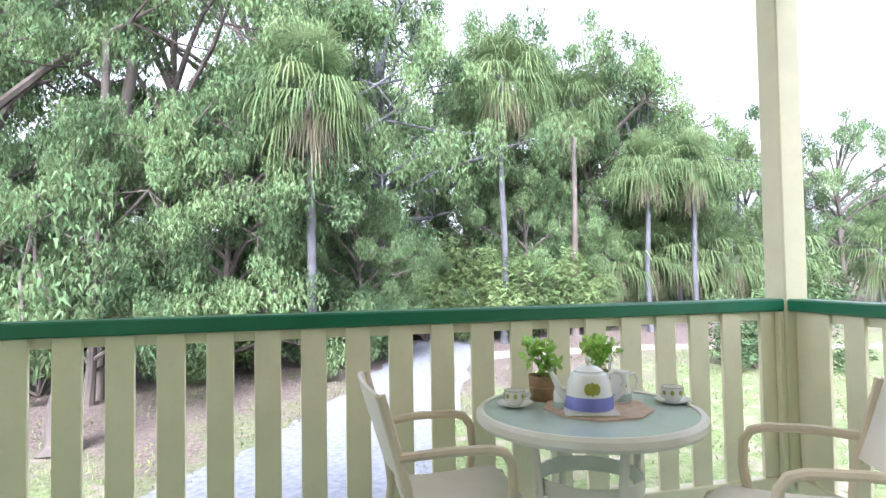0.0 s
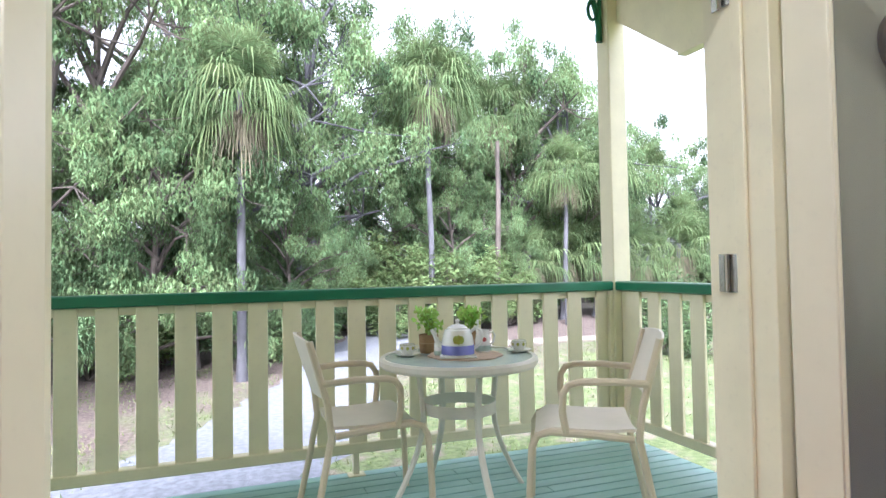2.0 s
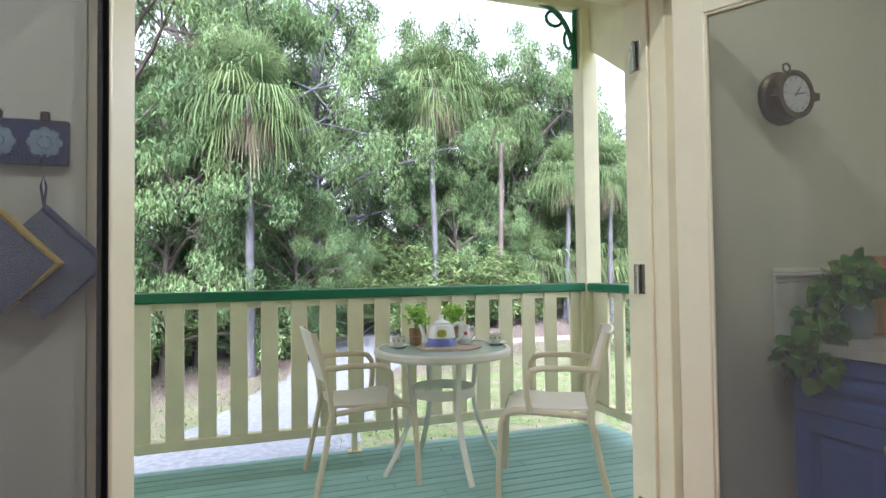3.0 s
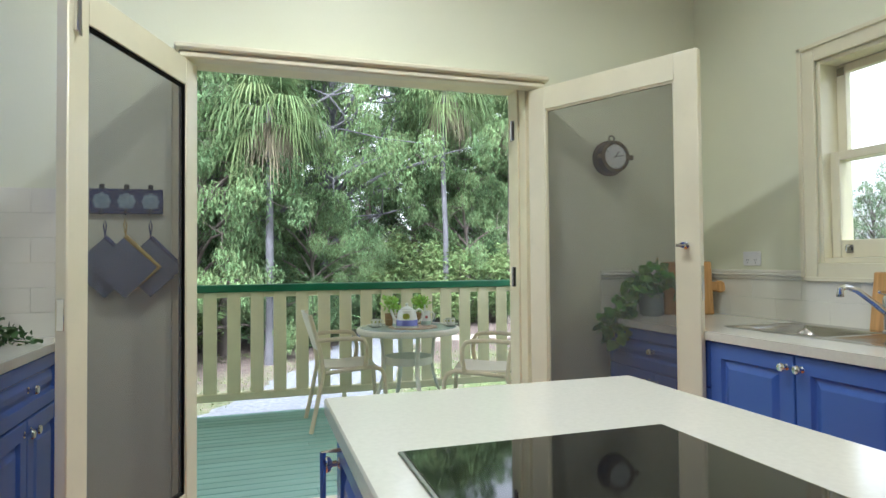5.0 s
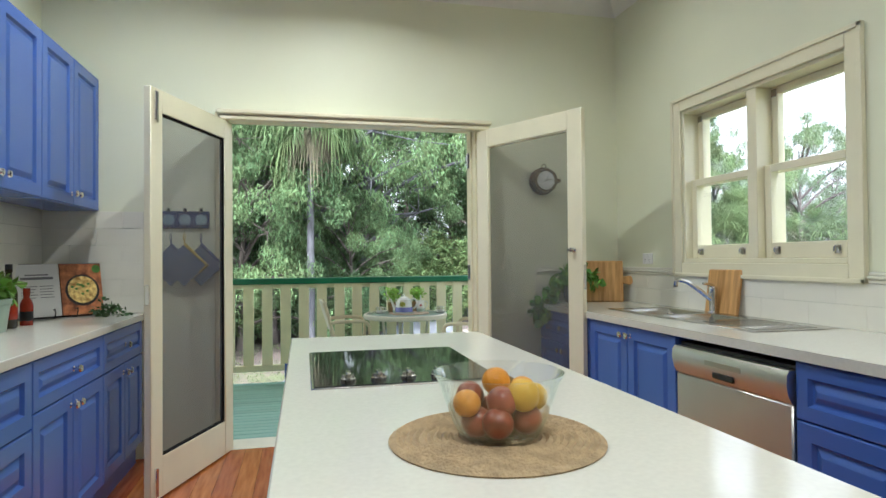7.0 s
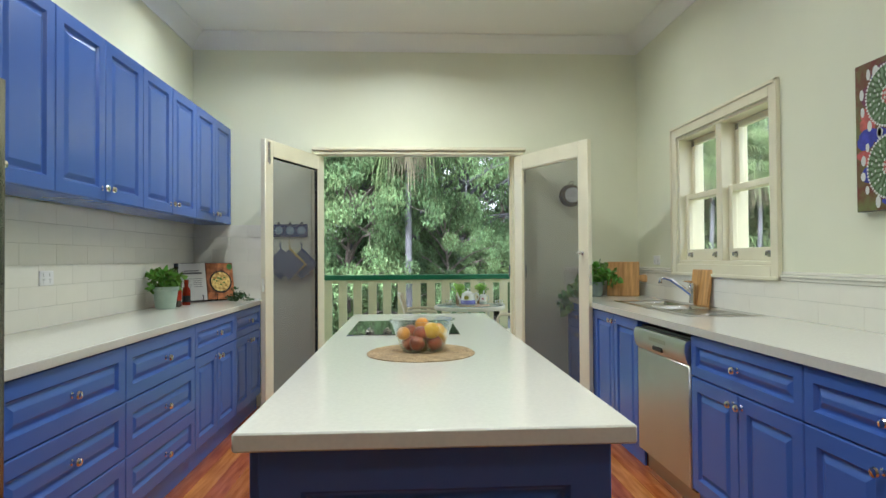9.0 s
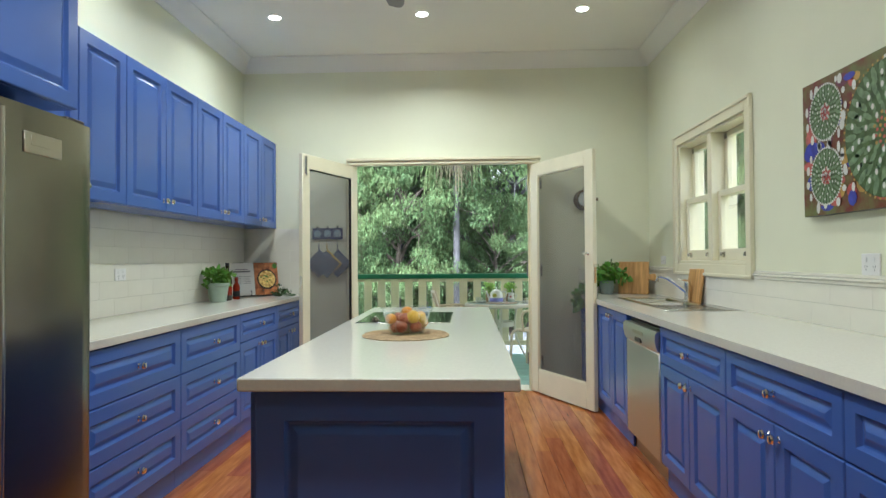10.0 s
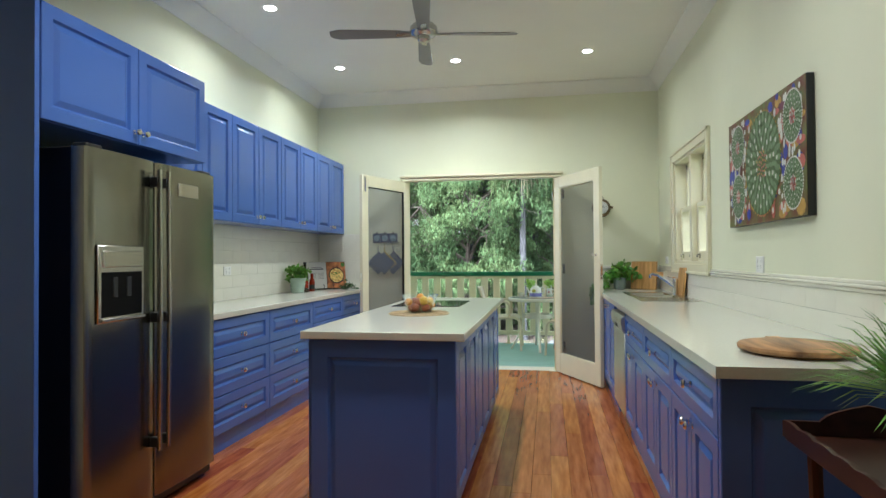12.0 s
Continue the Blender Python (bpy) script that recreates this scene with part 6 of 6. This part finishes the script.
for i in range(30):
    rx = rr.uniform(0.009, 0.018)
    d = disc(rr.uniform(0.03, PW - 0.03), rr.uniform(0.04, PH - 0.04), rx, rx * rr.uniform(1.1, 1.9), -0.0409, 0.0003, 12)
    blotch[4][0].add(d.v, d.f)
for k, (q, mt) in blotch.items():
    tagged(part("paint_patch", q, mt, pt), kind="stuff")
for cx, cz, rx, rz in ((0.60, 0.32, 0.265, 0.28), (0.19, 0.48, 0.12, 0.128), (0.19, 0.18, 0.118, 0.13), (1.015, 0.485, 0.112, 0.125), (1.015, 0.165, 0.112, 0.122)):
    part("flower_ground", disc(cx, cz, rx, rz, -0.0412, 0.0004, 36), OLIVE, pt)
    pet, dots, red, tips = G(), G(), G(), G()
    for ring_, n_ in ((0.86, 30), (0.68, 24), (0.5, 18), (0.32, 12)):
        for k in range(n_):
            a = 2 * math.pi * (k + 0.5 * (ring_ < 0.7)) / n_
            d = disc(0, 0, 0.0085 * (0.5 + ring_ * 0.7) * rx / 0.15, 0.021 * rz / 0.15 * (0.6 + ring_ * 0.5), -0.0418, 0.0003, 8)
            ca, sa = math.cos(a - math.pi / 2), math.sin(a - math.pi / 2)
            d.v = [(cx + math.cos(a) * rx * ring_ + p[0] * ca - p[2] * sa, p[1], cz + math.sin(a) * rz * ring_ + p[0] * sa + p[2] * ca) for p in d.v]
            pet.add(d.v, d.f)
            if k % 2 == 0:
                e = disc(cx + math.cos(a) * rx * ring_ * 0.96, cz + math.sin(a) * rz * ring_ * 0.96, 0.0045 * rx / 0.13, 0.0065 * rz / 0.13, -0.0423, 0.0003, 6)
                tips.add(e.v, e.f)
    for k in range(54):
        a = 2 * math.pi * k / 54
        d = disc(cx + math.cos(a) * rx * 1.02, cz + math.sin(a) * rz * 1.02, 0.006, 0.006, -0.0419, 0.0003, 6)
        dots.add(d.v, d.f)
    for k in range(34):
        a, s = k * 2.4, 0.30 * math.sqrt(k / 34)
        d = disc(cx + math.cos(a) * rx * s, cz + math.sin(a) * rz * s, 0.008, 0.008, -0.0422, 0.0003, 7)
        (red if k % 3 else dots).add(d.v, d.f)
    wb = G()
    for k in range(13):
        a = 2 * math.pi * (k + rr.uniform(-0.3, 0.3)) / 13
        px, pz = cx + math.cos(a) * (rx + 0.03), cz + math.sin(a) * (rz + 0.03)
        if 0.03 < px < PW - 0.03 and 0.035 < pz < PH - 0.035:
            d = disc(px, pz, rr.uniform(0.009, 0.016), rr.uniform(0.014, 0.027), -0.0416, 0.0003, 12)
            wb.add(d.v, d.f)
    tagged(part("white_dab", wb, WHITEP, pt), kind="stuff")
    tagged(part("petal_stroke", pet, PALEGREEN, pt), kind="stuff")
    tagged(part("petal_tip", tips, WHITEP, pt), kind="stuff")
    tagged(part("dot_ring", dots, OCHRE if rx > 0.12 else WHITEP, pt), kind="stuff")
    tagged(part("flower_centre", red, REDP, pt), kind="stuff")

# ---- tea things on the veranda table ----
TZ = ZD + 0.742 * 0.97 + 0.001
q = G()
pts = []
for k in range(48):
    a = 2 * math.pi * k / 48
    r = 0.195 + 0.006 * math.sin(a * 9)
    pts.append((math.cos(a) * r, math.sin(a) * r))
solid("straw_place_mat", G().prism(pts, 0.0, 0.007), JUTEPINK, "round woven straw mat on the table", "place mat", Matrix.Translation((1.352, 2.299, TZ)))
tea = thing("teapot", "white china teapot with lilac band and pear motif", "teapot", pose(1.286, 2.234, TZ + 0.008, 0, 0, -18) @ Matrix.Diagonal((1.1, 1.1, 1.08, 1)))
part("stand", G().box(-0.085, -0.07, 0, 0.085, 0.07, 0.008, 0.006), CERAMIC, tea)
part("body", G().lathe([(0.0, 0.008), (0.072, 0.008), (0.077, 0.014), (0.076, 0.06), (0.07, 0.1), (0.06, 0.128), (0.04, 0.136)], n=32), CERAMIC, tea)
part("lilac_band", G().lathe([(0.0765, 0.014), (0.0785, 0.016), (0.0778, 0.056), (0.0765, 0.058)], n=32, closed=True), LILAC, tea, "lilac blue glazed band")
part("lid", G().lathe([(0.046, 0.132), (0.048, 0.138), (0.03, 0.15), (0.01, 0.155), (0.007, 0.162), (0.012, 0.17), (0.008, 0.178), (0, 0.18)], n=24), CERAMIC, tea)
part("spout", G().tube([(-0.068, 0, 0.045), (-0.095, 0, 0.07), (-0.108, 0, 0.105), (-0.122, 0, 0.132)], [0.016, 0.013, 0.01, 0.008], 10), CERAMIC, tea)
part("handle", G().tube([(0.062, 0, 0.118), (0.085, 0, 0.135), (0.108, 0, 0.125), (0.116, 0, 0.095), (0.105, 0, 0.06), (0.074, 0, 0.035)], 0.008, 8), CERAMIC, tea)
q = G()
for dx, rx, rz in ((-0.012, 0.014, 0.02), (0.012, 0.013, 0.019), (0.0, 0.008, 0.024)):
    d = disc(dx, 0.087, rx, rz, -0.0755 + abs(dx) * 0.1, 0.0015, 12)
    q.add(d.v, d.f)
part("pear_motif", q, YELLOWP, tea, "painted yellow pears")
mj = thing("milk_jug", "white china milk jug with sage base", "jug", pose(1.475, 2.346, TZ + 0.007, 0, 0, -10))
part("body", G().lathe([(0.0, 0.0), (0.038, 0.0), (0.042, 0.008), (0.041, 0.06), (0.034, 0.1), (0.038, 0.118), (0.034, 0.118), (0.03, 0.1), (0.03, 0.03), (0.0, 0.02)], n=26), CERAMIC, mj)
part("sage_band", G().lathe([(0.0418, 0.008), (0.0432, 0.009), (0.043, 0.034), (0.0415, 0.036)], n=26, closed=True), SAGE, mj, "sage green glazed band")
part("handle", G().tube([(0.034, 0, 0.1), (0.058, 0, 0.108), (0.07, 0, 0.085), (0.06, 0, 0.05), (0.04, 0, 0.035)], 0.006, 8), CERAMIC, mj)
part("cherry_motif", disc(0.0, 0.07, 0.012, 0.012, -0.0405, 0.002, 10), REDP, mj, "painted red cherries")
sb = thing("sugar_pot", "small white china pot with sage base", "pot", pose(1.221, 2.318, TZ + 0.007))
part("body", G().lathe([(0.0, 0), (0.03, 0), (0.034, 0.006), (0.034, 0.05), (0.03, 0.07), (0.026, 0.07), (0.026, 0.02), (0, 0.015)], n=22), CERAMIC, sb)
part("sage_band", G().lathe([(0.0342, 0.006), (0.0355, 0.007), (0.0352, 0.024), (0.0342, 0.026)], n=22, closed=True), SAGE, sb, "sage green glazed band")
for x, y, hs in ((1.070, 2.422, -15), (1.672, 2.299, 190)):
    c = thing("teacup", "white china teacup with painted fruit on a saucer", "cup", pose(x, y, TZ, 0, 0, hs), "teacups")
    part("saucer", G().lathe([(0.0, 0.002), (0.035, 0.0), (0.04, 0.003), (0.068, 0.013), (0.07, 0.016), (0.066, 0.016), (0.04, 0.007), (0.0, 0.006)], n=30), CERAMIC, c)
    part("cup", G().lathe([(0.0, 0.007), (0.022, 0.007), (0.026, 0.012), (0.038, 0.026), (0.041, 0.062), (0.038, 0.062), (0.035, 0.028), (0.0, 0.016)], n=28), CERAMIC, c)
    part("handle", G().tube([(0.038, 0, 0.052), (0.055, 0, 0.056), (0.062, 0, 0.042), (0.052, 0, 0.028), (0.036, 0, 0.026)], 0.004, 7), CERAMIC, c)
    part("gold_rim", G().lathe([(0.0405, 0.0605), (0.0418, 0.061), (0.0418, 0.063), (0.0405, 0.0632)], n=28, closed=True), YELLOWP, c, "thin gilt rim")
    q = G()
    for k in range(8):
        a = 2 * math.pi * k / 8
        d = disc(0, 0.044, 0.008, 0.01, -0.0402, 0.0015, 8)
        d.turned(pose(0, 0, 0, 0, 0, math.degrees(a)))
        q.add(d.v, d.f)
    part("fruit_motif", q, YELLOWP, c)
for x, y, mt, h, sd_ in ((1.216, 2.497, HERBLIGHT, 0.23, 31), (1.475, 2.516, HERBLIGHT, 0.21, 33)):
    cs = round_centres(13, 0.06, 0.13, h, sd_)
    hp = pot_plant("table_herb_pot", "lime green herb in a hessian-wrapped pot", Matrix.Translation((x, y, TZ)),
                   [(0.0, 0.0), (0.046, 0.0), (0.05, 0.006), (0.055, 0.1), (0.05, 0.1), (0.048, 0.09), (0.0, 0.088)], HESSIAN,
                   sprig(cs, 230, 0.026, sd_, 0.0, 0.035, 0.5), mt, [((0, 0, 0.09), c) for c in cs[:9]], 0.048, 0.092)
    part("twine", G().tube([(0.0545 * math.cos(k * 0.35), 0.0545 * math.sin(k * 0.35), 0.055) for k in range(19)], 0.0022, 5), JUTE, hp)
    part("plant_tag", G().box(0.018, -0.05, 0.08, 0.032, -0.047, 0.17, 0.001), PAPER, hp, "pale plant tag")

# ---- floor boards, deck boards and wall tiles ----
rb = random.Random(2)
bw = 0.108
x = XL + 0.001
while x < XR - 0.01:
    w = min(bw, XR - 0.001 - x)
    y = -8.2
    while y < 0.558:
        ln = rb.uniform(1.1, 2.9)
        y1 = min(0.558, y + ln)
        if 0.558 - y1 < 0.4:
            y1 = 0.558
        if x < -0.174 or x + w > 1.532:
            y1 = min(y1, YN)
        if y1 - y > 0.05:
            part("plank", G().box(x + 0.0006, y + 0.0006, -0.021, x + w - 0.0006, y1 - 0.0006, 0.0, 0.0012), BOARD, floor, smooth=False)
        y = y1 if y1 > y else 9
        if y >= YN - 0.001 and (x < -0.174 or x + w > 1.532):
            break
    x += bw
deck = tagged(new("veranda_deck"), "sea-green painted timber deck boards", "deck", kind="structure")
y = 0.803
while y < YR - 0.02:
    x = -4.2
    for x1 in (rb.uniform(-3, -1.4), rb.uniform(0.4, 1.9), 2.78):
        part("deck_board", G().box(x + 0.001, y, ZD - 0.022, x1 - 0.001, y + 0.0795, ZD, 0.003), DECK, deck, smooth=False)
        x = x1
    y += 0.0895


def tiling(wall, along, start, end, z0, z1, at_, normal):
    """Courses of glazed tiles; along: 'x' or 'y'."""
    tw, th, g_ = 0.3, 0.106, 0.0004
    cache = {}
    z, row = z0, 0
    while z < z1 - 0.01:
        h = min(th, z1 - z)
        s = start - (tw / 2 if row % 2 else 0)
        while s < end - 0.01:
            a, b = max(s, start), min(s + tw, end)
            if b - a > 0.02:
                key = (round(b - a, 3), round(h, 3))
                if key not in cache:
                    ww, hh = key[0] - 2 * g_, key[1] - 2 * g_
                    q = G()
                    if along == "y":
                        q.box(0, g_, g_, normal * 0.007, g_ + ww, g_ + hh, 0.0008)
                    else:
                        q.box(g_, 0, g_, g_ + ww, normal * 0.007, g_ + hh, 0.001)
                    cache[key] = mesh_of("tile", q, TILE)
                part("tile", cache[key], TILE, wall).location = (at_, a, z) if along == "y" else (a, at_, z)
            s += tw
        z += h
        row += 1


tiling(bpy.data.objects["wall_west"], "y", -2.82, YN - 0.008, 0.92, 1.556, XL + 0.002, 1)
tiling(wall_north, "x", XL + 0.01, -0.66, 0.92, 1.556, YN - 0.002, -1)
tiling(wall_east, "y", -4.24, YN - 0.008, 0.92, 1.12, XR - 0.002, -1)
tiling(wall_north, "x", 1.98, XR - 0.01, 0.92, 1.12, YN - 0.002, -1)
for nm, q in (("tile_rail_east", G().box(XR - 0.014, -4.24, 1.121, XR, WY0 - 0.086, 1.14, 0.004).box(XR - 0.022, -4.24, 1.14, XR, WY0 - 0.086, 1.155, 0.005).box(XR - 0.012, -4.24, 1.155, XR, WY0 - 0.086, 1.172, 0.004)
              .box(XR - 0.014, WY1 + 0.086, 1.121, XR, YN - 0.014, 1.14, 0.004).box(XR - 0.022, WY1 + 0.086, 1.14, XR, YN - 0.022, 1.155, 0.005).box(XR - 0.012, WY1 + 0.086, 1.155, XR, YN - 0.012, 1.172, 0.004)),
              ("tile_rail_north", G().box(1.98, YN - 0.014, 1.121, XR, YN, 1.14, 0.004).box(1.98, YN - 0.022, 1.14, XR, YN, 1.155, 0.005).box(1.98, YN - 0.012, 1.155, XR, YN, 1.172, 0.004))):
    structure(nm, q, TILE, "cream glazed moulded dado tile", "trim")
